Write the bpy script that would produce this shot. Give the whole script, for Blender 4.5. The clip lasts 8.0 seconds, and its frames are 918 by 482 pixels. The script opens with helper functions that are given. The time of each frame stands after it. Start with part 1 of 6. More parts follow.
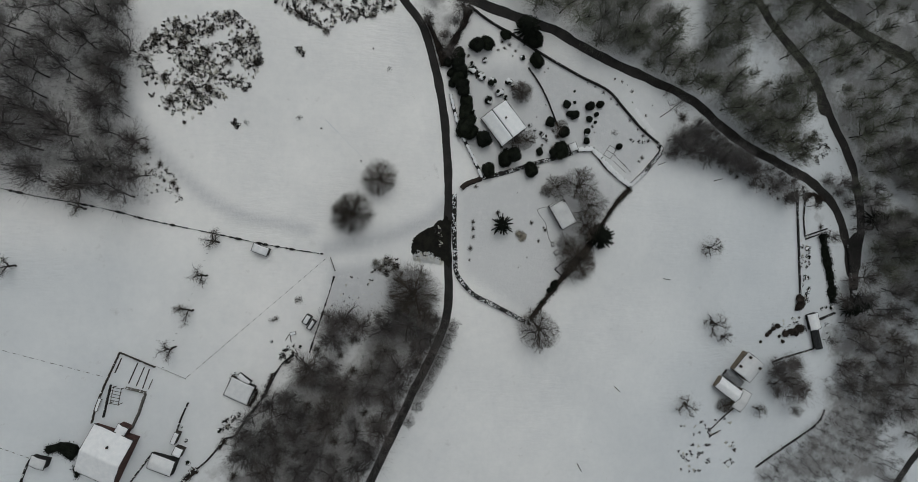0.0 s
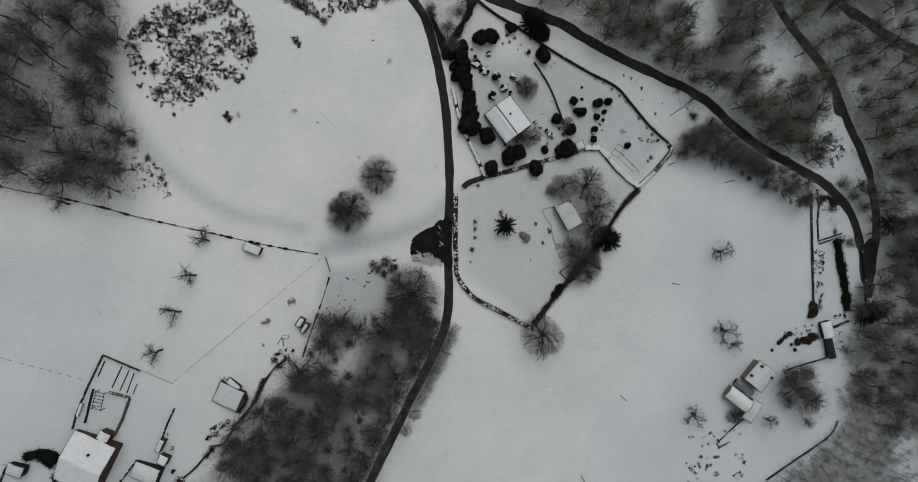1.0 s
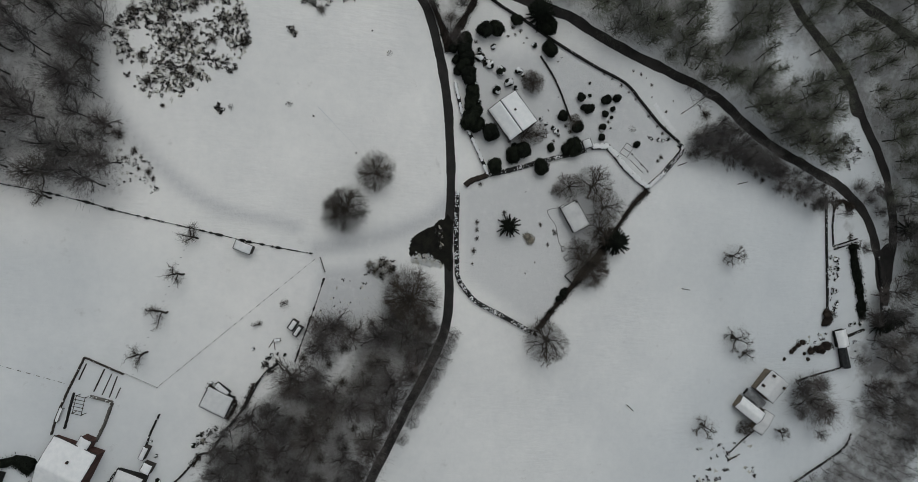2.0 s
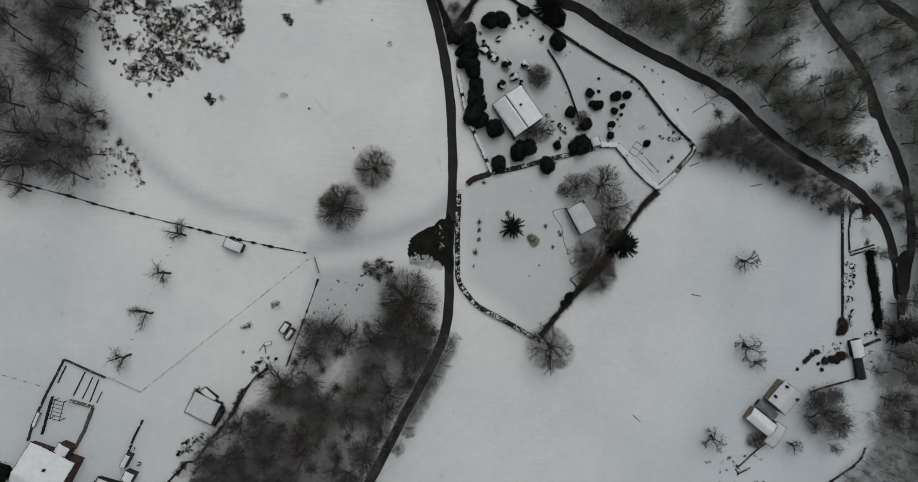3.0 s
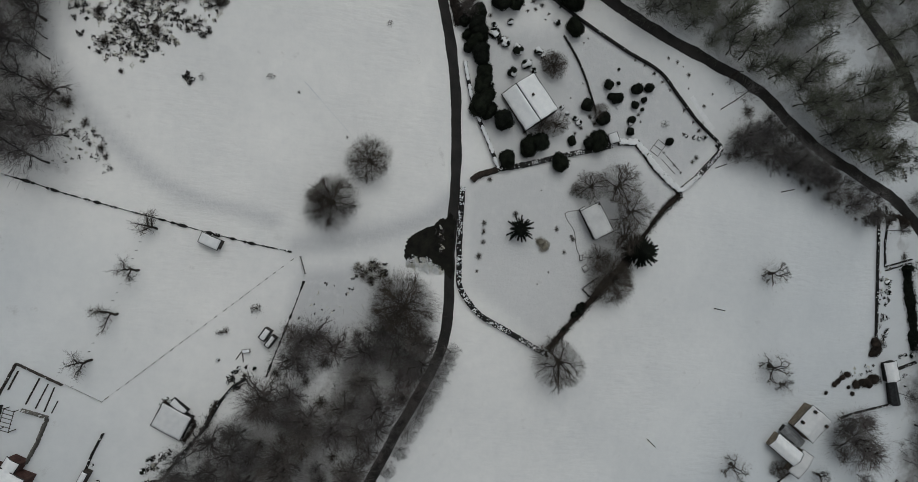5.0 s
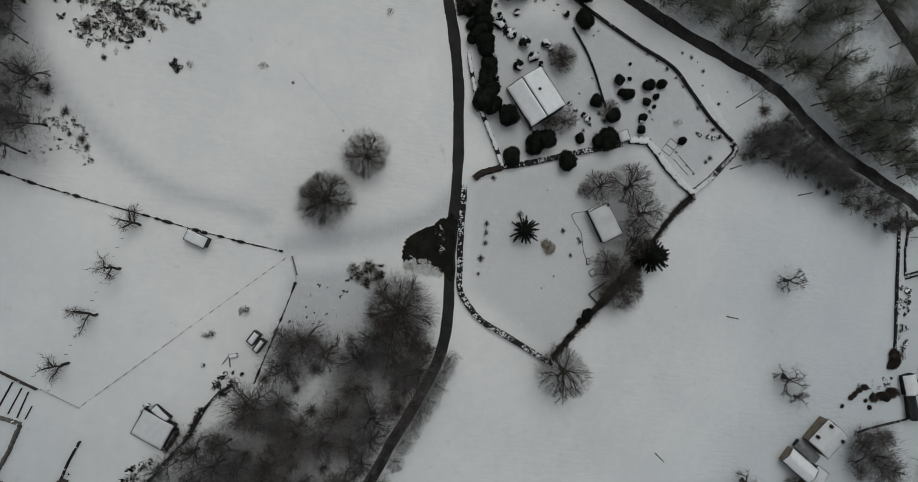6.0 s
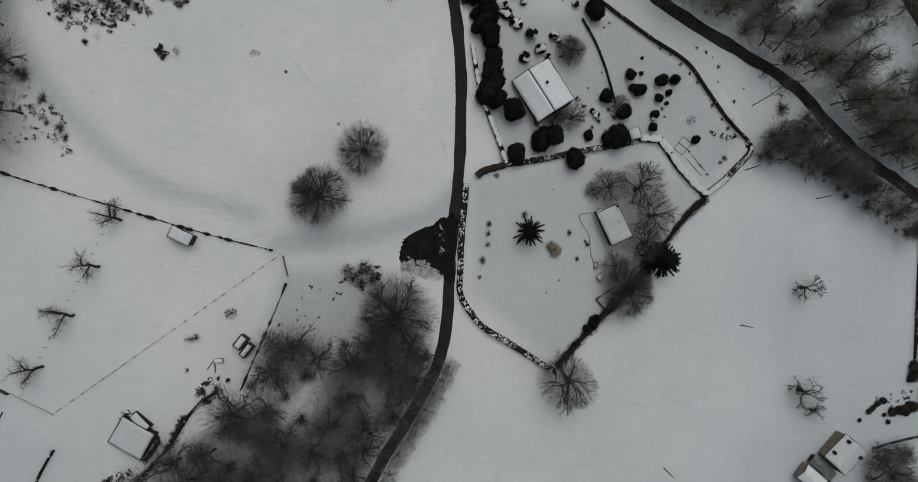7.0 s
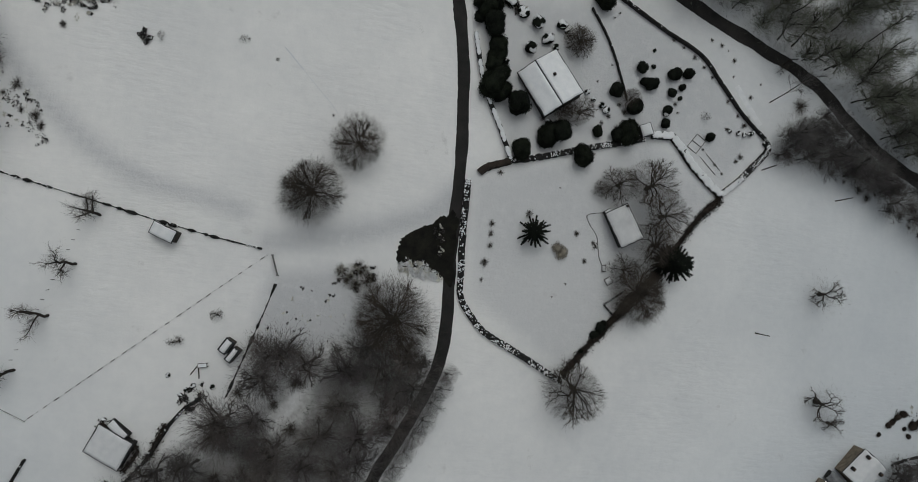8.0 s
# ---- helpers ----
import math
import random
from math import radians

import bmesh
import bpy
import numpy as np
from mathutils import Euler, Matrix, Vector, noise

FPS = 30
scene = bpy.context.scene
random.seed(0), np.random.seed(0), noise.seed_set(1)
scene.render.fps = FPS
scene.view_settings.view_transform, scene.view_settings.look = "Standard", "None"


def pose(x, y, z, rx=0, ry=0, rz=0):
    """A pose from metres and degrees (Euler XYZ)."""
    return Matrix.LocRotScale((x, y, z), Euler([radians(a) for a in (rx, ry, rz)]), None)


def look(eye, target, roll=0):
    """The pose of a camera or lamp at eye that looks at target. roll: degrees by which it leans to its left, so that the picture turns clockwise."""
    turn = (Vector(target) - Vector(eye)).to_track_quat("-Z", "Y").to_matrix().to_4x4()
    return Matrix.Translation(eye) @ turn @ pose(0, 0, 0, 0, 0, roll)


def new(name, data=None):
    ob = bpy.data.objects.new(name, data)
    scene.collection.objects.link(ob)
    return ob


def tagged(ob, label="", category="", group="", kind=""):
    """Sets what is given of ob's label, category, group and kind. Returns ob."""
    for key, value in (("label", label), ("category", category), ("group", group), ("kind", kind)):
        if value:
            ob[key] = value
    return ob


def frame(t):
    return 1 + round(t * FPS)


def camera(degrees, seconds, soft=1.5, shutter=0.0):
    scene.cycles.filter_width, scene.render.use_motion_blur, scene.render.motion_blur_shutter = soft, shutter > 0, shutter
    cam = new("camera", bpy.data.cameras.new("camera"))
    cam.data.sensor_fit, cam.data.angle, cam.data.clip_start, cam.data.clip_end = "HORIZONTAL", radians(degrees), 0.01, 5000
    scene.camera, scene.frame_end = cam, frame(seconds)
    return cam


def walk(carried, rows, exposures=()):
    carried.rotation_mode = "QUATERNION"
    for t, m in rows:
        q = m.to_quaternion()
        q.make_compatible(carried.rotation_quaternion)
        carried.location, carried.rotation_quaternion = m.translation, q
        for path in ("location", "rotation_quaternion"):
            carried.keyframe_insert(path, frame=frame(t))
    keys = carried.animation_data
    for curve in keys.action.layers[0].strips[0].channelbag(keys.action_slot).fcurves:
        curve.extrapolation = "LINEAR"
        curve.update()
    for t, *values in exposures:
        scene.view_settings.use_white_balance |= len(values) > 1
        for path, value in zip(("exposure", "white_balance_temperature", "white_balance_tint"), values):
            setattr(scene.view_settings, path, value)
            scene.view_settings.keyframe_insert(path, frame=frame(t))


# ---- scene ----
# Snowy hillside farmland, seen by a camera that sinks straight down over it.
cam = camera(63.0, 8.0, soft=0.6)
ROWS = [
    (0.0, 0.00, 0.00, 230.00, 0.000, 0.000, 0.000),
    (0.5, -0.18, -0.61, 225.25, 0.195, -0.004, 0.261),
    (1.0, -0.32, -1.12, 220.51, 0.366, -0.002, 0.545),
    (1.5, -0.45, -1.54, 215.77, 0.516, 0.005, 0.850),
    (2.0, -0.55, -1.89, 211.04, 0.649, 0.017, 1.172),
    (2.5, -0.63, -2.17, 206.31, 0.770, 0.034, 1.511),
    (3.0, -0.70, -2.39, 201.59, 0.882, 0.053, 1.862),
    (3.5, -0.74, -2.57, 196.88, 0.991, 0.075, 2.222),
    (4.0, -0.77, -2.72, 192.19, 1.096, 0.100, 2.590),
    (4.5, -0.80, -2.85, 187.52, 1.205, 0.126, 2.960),
    (5.0, -0.81, -2.98, 182.85, 1.317, 0.152, 3.330),
    (5.5, -0.83, -3.11, 178.19, 1.439, 0.178, 3.695),
    (6.0, -0.83, -3.27, 173.57, 1.572, 0.204, 4.051),
    (6.5, -0.82, -3.45, 168.95, 1.718, 0.227, 4.394),
    (7.0, -0.82, -3.70, 164.37, 1.881, 0.247, 4.719),
    (7.5, -0.83, -4.01, 159.80, 2.063, 0.264, 5.022),
    (8.0, -0.83, -4.41, 155.27, 2.266, 0.276, 5.297),
]
EXPOSURE = -0.79
walk(cam, [(t, pose(x, y, z, rx, ry, rz)) for t, x, y, z, rx, ry, rz in ROWS],
     exposures=[(0.0, EXPOSURE + 0.03, 6280, 5), (4.0, EXPOSURE - 0.04, 6280, 5), (8.0, EXPOSURE - 0.12, 6280, 5)])

# ---- sky and light: a dull overcast winter day ----
world = bpy.data.worlds.new("overcast_sky")
scene.world = world
world.use_nodes = True
wn, wl = world.node_tree.nodes, world.node_tree.links
sky = wn.new("ShaderNodeTexSky")
sky.sky_type = 'NISHITA'
sky.sun_disc = False
sky.sun_elevation = radians(64)
sky.sun_rotation = radians(15)
sky.air_density, sky.dust_density, sky.ozone_density = 1.0, 5.0, 1.0
grey = wn.new("ShaderNodeHueSaturation")
grey.inputs["Saturation"].default_value = 0.22
wl.new(sky.outputs[0], grey.inputs["Color"])
wl.new(grey.outputs[0], wn["Background"].inputs["Color"])
wn["Background"].inputs["Strength"].default_value = 0.13
sun_data = bpy.data.lights.new("sun", 'SUN')
sun_data.energy = 0.4
sun_data.angle = radians(50)
sun_data.color = (1.0, 0.97, 0.93)
sun = new("sun", sun_data)
sun.matrix_world = look((0, 0, 300), (-12, -45, 200))

# ---- lie of the land ----
SLOPE_X, SLOPE_Y = -0.295, 0.064


def settle(v, lim, tail):
    """v, which levels out beyond lim."""
    a = np.abs(v)
    return np.where(a < lim, v, np.sign(v) * (lim + tail * (1 - np.exp(-np.maximum(a - lim, 0) / tail))))


def gz(x, y):
    """Height of the ground: a steady hillside that levels out far away, with soft swells."""
    return (SLOPE_X * settle(x, 190, 60) + SLOPE_Y * settle(y, 140, 60)
            + 1.5 * np.exp(-((x - 40) / 30) ** 2 - ((y - 2) / 36) ** 2)
            + 0.16 * np.sin(x * 0.083 + 1.3) * np.sin(y * 0.071 + 0.4) + 0.07 * np.sin(x * 0.21 + y * 0.17))


def g(x, y):
    return float(gz(np.float64(x), np.float64(y)))


def dense(points, step, closed=False):
    """Even points along a smooth curve through the given ones."""
    p = np.array(points, float)
    n = len(p)
    out = []
    for i in range(n if closed else n - 1):
        if closed:
            a, b, c, d = p[(i - 1) % n], p[i], p[(i + 1) % n], p[(i + 2) % n]
        else:
            a, b, c, d = p[max(i - 1, 0)], p[i], p[i + 1], p[min(i + 2, n - 1)]
        k = max(2, int(np.linalg.norm(c - b) / step))
        for j in range(k):
            t = j / k
            out.append(0.5 * (2 * b + (c - a) * t + (2 * a - 5 * b + 4 * c - d) * t * t + (3 * b - a - 3 * c + d) * t ** 3))
    if not closed:
        out.append(p[-1])
    return np.array(out)


def straight(points, step):
    """Even points along straight pieces."""
    p = np.array(points, float)
    out = []
    for a, b in zip(p[:-1], p[1:]):
        k = max(1, int(round(np.linalg.norm(b - a) / step)))
        out += [a + (b - a) * j / k for j in range(k)]
    return np.array(out + [p[-1]])


def far_from(q, line):
    """Distance of the points q from a polyline."""
    q, line = np.asarray(q, float), np.asarray(line, float)
    best = np.full(len(q), 1e9)
    for a, b in zip(line[:-1], line[1:]):
        d = b - a
        t = np.clip(((q - a) @ d) / max(d @ d, 1e-9), 0, 1)
        best = np.minimum(best, np.hypot(*(q - a - t[:, None] * d).T))
    return best


def inside(q, poly):
    q = np.asarray(q, float)
    res = np.zeros(len(q), bool)
    for (x0, y0), (x1, y1) in zip(poly, list(poly[1:]) + [poly[0]]):
        if y0 == y1:
            continue
        res ^= ((q[:, 1] < y0) != (q[:, 1] < y1)) & (q[:, 0] < x0 + (q[:, 1] - y0) * (x1 - x0) / (y1 - y0))
    return res


def depth_in(q, poly):
    """Signed distance to the polygon's edge: positive inside."""
    d = far_from(q, list(poly) + [poly[0]])
    return np.where(inside(q, poly), d, -d)


# ---- plan: roads, woods ----
LANE = [(-24.4, 90.2), (-19.2, 77.5), (-16.2, 71.1), (-10.8, 63.9), (-7.4, 53.0), (-4.9, 41.0), (-3.7, 27.0), (-3.2, 14.6), (-3.5, 2.1), (-3.4, -8.0), (-3.1, -15.0), (-3.6, -21.5), (-4.7, -26.6), (-7.3, -32.6), (-10.6, -39.4), (-13.9, -45.7), (-16.4, -51.2), (-19.4, -57.4), (-22.1, -62.8), (-26.9, -73.0), (-34.2, -87.0), (-42.7, -104.7)]
VALLEY_ROAD = [(-14.5, 78.0), (-6.0, 75.6), (5.0, 72.6), (11.8, 70.6), (21.0, 68.2), (30.5, 65.7), (40.2, 61.0), (50.1, 57.0), (60.4, 53.5), (70.9, 49.8), (79.5, 45.9), (86.8, 40.3), (95.2, 34.6), (105.0, 29.8), (115.0, 25.6), (123.5, 21.8), (130.2, 17.1), (135.0, 12.0), (138.2, 5.7), (140.8, -1.7), (143.1, -10.2)]
WOOD_ROAD = [(95.0, 92.0), (102.9, 80.2), (108.9, 72.8), (115.3, 66.8), (122.1, 60.2), (126.7, 54.0), (130.3, 47.1), (133.7, 41.1), (138.1, 34.0), (142.2, 25.8), (144.4, 17.4), (146.1, 8.9), (146.0, 0.4), (144.8, -8.1), (144.0, -18.0)]
UPPER_ROAD = [(108.0, 92.5), (124.9, 84.2), (131.0, 80.3), (138.4, 77.3), (146.0, 73.8), (155.0, 70.4), (164.1, 67.3), (172.0, 62.5), (199.9, 51.8)]
LOW_ROAD = [(195.1, -63.3), (175.9, -80.8), (165.6, -92.6), (150.9, -107.3)]
TRACK_A = [(-92.0, 46.0), (-90.0, 40.5), (-87.4, 34.1), (-83.7, 27.0), (-78.8, 20.7), (-73.1, 14.9), (-66.7, 9.8), (-58.9, 6.4), (-50.9, 5.0), (-44.0, 3.2)]
TRACK_B = [(-38.3, -2.2), (-28.4, -0.5), (-16.5, 3.0), (-7.8, 7.1), (-3.9, 11.1)]
FOOTPATH = [(-38.6, 35.0), (-35.8, 32.2), (-32.8, 29.1), (-29.8, 26.1), (-28.0, 24.0)]
WEST_WOOD = [(-132.7, 77.6), (-87.3, 83.2), (-85.6, 59.7), (-86.9, 46.1), (-89.4, 40.0), (-87.7, 31.7), (-83.6, 24.3), (-85.5, 9.6), (-92.6, 9.8), (-104.4, 12.9), (-115.7, 15.4), (-135.1, 17.5)]
LANE_WOOD = [(-39.0, -24.0), (-29.2, -22.4), (-17.9, -19.4), (-7.3, -23.2), (-5.6, -29.8), (-14.3, -41.4), (-21.1, -53.6), (-29.1, -72.8), (-38.2, -83.2), (-81.6, -79.0), (-73.0, -69.6), (-68.9, -64.6), (-61.6, -55.5), (-58.4, -50.0), (-54.6, -44.6), (-49.6, -38.2), (-43.6, -33.6), (-41.0, -28.0)]
NORTH_WOOD = [(-0.7, 90.6), (8.8, 75.2), (23.2, 70.4), (39.1, 64.0), (61.3, 54.5), (80.5, 48.0), (96.2, 38.4), (112.6, 28.6), (121.4, 24.8), (124.1, 44.7), (136.9, 23.0), (146.3, 2.5), (156.0, -18.7), (204.8, -33.1), (196.4, 118.3)]
FRINGE_WOOD = [(72.2, 43.0), (88.3, 36.2), (106.3, 25.2), (123.9, 16.6), (133.3, 3.5), (130.7, -5.8), (125.3, 10.6), (116.3, 14.9), (99.7, 19.1), (79.9, 28.8), (69.4, 29.2)]
SPUR_WOOD = [(-13.3, 79.3), (1.0, 74.1), (2.8, 67.6), (-1.5, 56.2), (-4.6, 54.3), (-6.7, 60.0), (-10.5, 68.0)]
EAST_WOOD = [(138.7, -12.0), (151.1, -22.8), (205.3, -42.1), (207.3, -78.8), (169.1, -75.8), (153.0, -65.8), (137.2, -47.7), (130.7, -36.9), (136.4, -27.7)]
SOUTH_WOOD = [(104.8, -80.7), (128.9, -64.5), (130.4, -49.5), (141.9, -44.2), (156.3, -49.3), (167.4, -61.6), (161.2, -71.2), (162.9, -80.4), (173.1, -96.1), (103.2, -89.0)]
FORK_WOOD = [(127.8, 21.6), (140.6, 22.0), (142.9, 15.3), (144.7, 5.7), (141.4, 2.1), (139.7, 5.7), (134.4, 15.5)]
BEND_WOOD = [(148.0, 34.0), (176.0, 34.0), (196.0, -30.0), (158.0, -20.0), (149.0, -8.0)]
HOUSE_WOOD = [(108.5, -46.1), (114.1, -41.3), (122.5, -43.8), (127.7, -55.6), (123.1, -62.6), (114.6, -56.8)]
WOODS = [WEST_WOOD, LANE_WOOD, NORTH_WOOD, FRINGE_WOOD, SPUR_WOOD, EAST_WOOD, SOUTH_WOOD, HOUSE_WOOD, FORK_WOOD, BEND_WOOD]
ROADS = [(LANE, 2.5), (VALLEY_ROAD, 3.2), (WOOD_ROAD, 3.4), (UPPER_ROAD, 3.8), (LOW_ROAD, 3.0)]
GLADES = [[(70.1, 90.3), (81.7, 91.6), (81.1, 72.5), (78.0, 65.5), (71.6, 66.0)], [(94.8, 66.8), (103.3, 68.5), (111.5, 61.1), (110.7, 51.1), (101.4, 54.5)], [(150.6, 23.9), (169.2, 15.7), (171.7, 7.0), (153.6, 13.3)], [(-31.5, -28.6), (-27.7, -28.1), (-28.9, -33.4), (-32.2, -37.2), (-34.9, -38.9), (-34.0, -33.6)]]
CLEARING = [(126.6, 43.2), (132.4, 42.9), (139.9, 26.8), (140.0, 23.0), (128.3, 22.7), (119.5, 27.2), (124.2, 34.5)]
GARDEN = [(-2.8, 53.3), (30.3, 57.3), (50.4, 47.5), (64.9, 31.9), (55.7, 18.4), (43.2, 28.8), (23.1, 24.2), (6.7, 19.4), (0.9, 30.1)]
PLOT = [(-1.3, 15.3), (6.7, 18.8), (23.2, 23.7), (37.7, 28.0), (55.3, 17.9), (44.7, 2.8), (22.6, -24.8), (-0.1, -10.1)]
ROUGH = [(-38.4, -7.4), (-25.1, -4.9), (-14.8, -7.6), (-7.9, -12.1), (-7.0, -23.0), (-18.4, -20.8), (-32.0, -25.7), (-41.0, -23.7)]
SCRUB_A = [(-86.8, 49.9), (-84.2, 55.5), (-78.4, 60.9), (-62.3, 63.9), (-56.6, 60.1), (-55.0, 50.5), (-58.9, 42.2), (-70.2, 35.9), (-76.9, 30.8), (-79.7, 34.6), (-83.8, 39.1)]
SCRUB_B = [(-52.3, 74.1), (-16.2, 77.8), (-19.3, 67.1), (-27.9, 64.6), (-37.7, 60.0), (-44.0, 62.3), (-51.7, 66.2)]


# ---- materials ----
def material(name, dark, light, rough=0.8, scale=3.0, fine=30.0, bump=0.3, metal=0.0, gloss=0.25, hues=0.0):
    """A surface that varies between two colours at two scales, with fine relief; hues lets it drift in tint from thing to thing."""
    m = bpy.data.materials.new(name)
    m.use_nodes = True
    n, l = m.node_tree.nodes, m.node_tree.links
    s = n["Principled BSDF"]
    s.inputs["Roughness"].default_value = rough
    s.inputs["Metallic"].default_value = metal
    s.inputs["Specular IOR Level"].default_value = gloss
    geo = n.new("ShaderNodeNewGeometry")
    a, b = n.new("ShaderNodeTexNoise"), n.new("ShaderNodeTexNoise")
    a.inputs["Scale"].default_value, a.inputs["Detail"].default_value = scale, 5
    b.inputs["Scale"].default_value, b.inputs["Detail"].default_value = fine, 3
    l.new(geo.outputs["Position"], a.inputs["Vector"])
    l.new(geo.outputs["Position"], b.inputs["Vector"])
    mix = n.new("ShaderNodeMath")
    mix.operation = 'MULTIPLY_ADD'
    l.new(b.outputs[0], mix.inputs[0])
    mix.inputs[1].default_value = 0.45
    l.new(a.outputs[0], mix.inputs[2])
    ramp = n.new("ShaderNodeValToRGB")
    ramp.color_ramp.elements[0].position, ramp.color_ramp.elements[1].position = 0.5, 0.95
    ramp.color_ramp.elements[0].color, ramp.color_ramp.elements[1].color = (*dark, 1), (*light, 1)
    l.new(mix.outputs[0], ramp.inputs[0])
    out = ramp.outputs[0]
    info = n.new("ShaderNodeObjectInfo")
    hsv = n.new("ShaderNodeHueSaturation")
    vary = n.new("ShaderNodeMapRange")
    vary.inputs["To Min"].default_value, vary.inputs["To Max"].default_value = 0.82, 1.18
    l.new(info.outputs["Random"], vary.inputs["Value"])
    l.new(vary.outputs[0], hsv.inputs["Value"])
    if hues:
        for name, freq, mid, swing in (("Hue", 7.31, 0.49, 0.05), ("Saturation", 13.7, 1.0, 0.8)):
            turn, wave = n.new("ShaderNodeMath"), n.new("ShaderNodeMapRange")
            turn.operation = 'PINGPONG'
            turn.inputs[1].default_value = 1.0 / freq
            l.new(info.outputs["Random"], turn.inputs[0])
            wave.inputs["From Max"].default_value = 1.0 / freq
            wave.inputs["To Min"].default_value, wave.inputs["To Max"].default_value = mid - swing * hues, mid + swing * hues
            l.new(turn.outputs[0], wave.inputs["Value"])
            l.new(wave.outputs[0], hsv.inputs[name])
    l.new(out, hsv.inputs["Color"])
    l.new(hsv.outputs[0], s.inputs["Base Color"])
    bp = n.new("ShaderNodeBump")
    bp.inputs["Strength"].default_value, bp.inputs["Distance"].default_value = bump, 0.05
    l.new(mix.outputs[0], bp.inputs["Height"])
    l.new(bp.outputs[0], s.inputs["Normal"])
    return m


def ground_material():
    """Snow, trodden to grey slush along tracks, thin over leaf litter under the trees."""
    m = bpy.data.materials.new("snow_ground")
    m.use_nodes = True
    n, l = m.node_tree.nodes, m.node_tree.links
    s = n["Principled BSDF"]
    s.inputs["Roughness"].default_value = 0.65
    geo = n.new("ShaderNodeNewGeometry")

    def noise_at(scale, detail, rough=0.55):
        t = n.new("ShaderNodeTexNoise")
        t.inputs["Scale"].default_value, t.inputs["Detail"].default_value, t.inputs["Roughness"].default_value = scale, detail, rough
        l.new(geo.outputs["Position"], t.inputs["Vector"])
        return t.outputs[0]

    def math_node(op, *vals):
        t = n.new("ShaderNodeMath")
        t.operation = op
        for i, v in enumerate(vals):
            if isinstance(v, (int, float)):
                t.inputs[i].default_value = v
            else:
                l.new(v, t.inputs[i])
        return t.outputs[0]

    def ramp(v, p0, p1, c0, c1):
        t = n.new("ShaderNodeValToRGB")
        e = t.color_ramp.elements
        e[0].position, e[1].position, e[0].color, e[1].color = p0, p1, (*c0, 1), (*c1, 1)
        l.new(v, t.inputs[0])
        return t.outputs[0]

    def mix(fac, a, b):
        t = n.new("ShaderNodeMix")
        t.data_type = 'RGBA'
        l.new(fac, t.inputs[0])
        l.new(a, t.inputs[6])
        l.new(b, t.inputs[7])
        return t.outputs[2]

    def attribute(name):
        t = n.new("ShaderNodeAttribute")
        t.attribute_name = name
        return t.outputs["Fac"]

    big, mid, fine, patch = noise_at(0.035, 4), noise_at(0.5, 6, 0.65), noise_at(6.0, 4), noise_at(0.13, 3)
    snow = ramp(math_node('MULTIPLY_ADD', mid, 0.4, big), 0.42, 0.92, (0.67, 0.67, 0.665), (0.845, 0.83, 0.805))
    # the same snow with the lens's blue edge dimming painted into its colour
    dim_blue = ramp(math_node('MULTIPLY_ADD', mid, 0.4, big), 0.42, 0.92, (0.545, 0.575, 0.60), (0.665, 0.69, 0.705))
    snow = mix(attribute("dimmed"), snow, dim_blue)
    slush = ramp(mid, 0.35, 0.7, (0.38, 0.39, 0.41), (0.61, 0.61, 0.61))
    litter = ramp(fine, 0.3, 0.75, (0.075, 0.070, 0.067), (0.26, 0.25, 0.24))
    trod = math_node('MULTIPLY', attribute("trodden"), ramp(mid, 0.3, 0.65, (0.45,) * 3, (1, 1, 1)))
    col = mix(trod, snow, slush)
    bare = math_node('SUBTRACT', math_node('MULTIPLY_ADD', attribute("litter"), 0.95, math_node('MULTIPLY_ADD', fine, 0.4, math_node('MULTIPLY_ADD', patch, 0.9, mid))), 1.12)
    bare = ramp(bare, 0.24, 0.85, (0, 0, 0), (0.8,) * 3)
    col = mix(bare, col, litter)
    l.new(col, s.inputs["Base Color"])
    bp = n.new("ShaderNodeBump")
    bp.inputs["Strength"].default_value, bp.inputs["Distance"].default_value = 0.7, 0.22
    stretch = n.new("ShaderNodeMapping")
    stretch.inputs["Scale"].default_value = (0.35, 1.6, 1.0)
    stretch.inputs["Rotation"].default_value = (0, 0, radians(12))
    l.new(geo.outputs["Position"], stretch.inputs["Vector"])
    rip = n.new("ShaderNodeTexNoise")
    rip.inputs["Scale"].default_value, rip.inputs["Detail"].default_value = 0.7, 5
    l.new(stretch.outputs[0], rip.inputs["Vector"])
    blown = ramp(noise_at(0.045, 3), 0.42, 0.68, (0.05,) * 3, (1, 1, 1))
    clods = math_node('MULTIPLY', attribute("trodden"), noise_at(1.3, 5, 0.7))
    l.new(math_node('MULTIPLY_ADD', clods, 1.6, math_node('MULTIPLY_ADD', math_node('MULTIPLY', rip.outputs[0], blown), 1.4, math_node('MULTIPLY_ADD', fine, 0.12, math_node('MULTIPLY', mid, 0.35)))), bp.inputs["Height"])
    l.new(bp.outputs[0], s.inputs["Normal"])
    return m


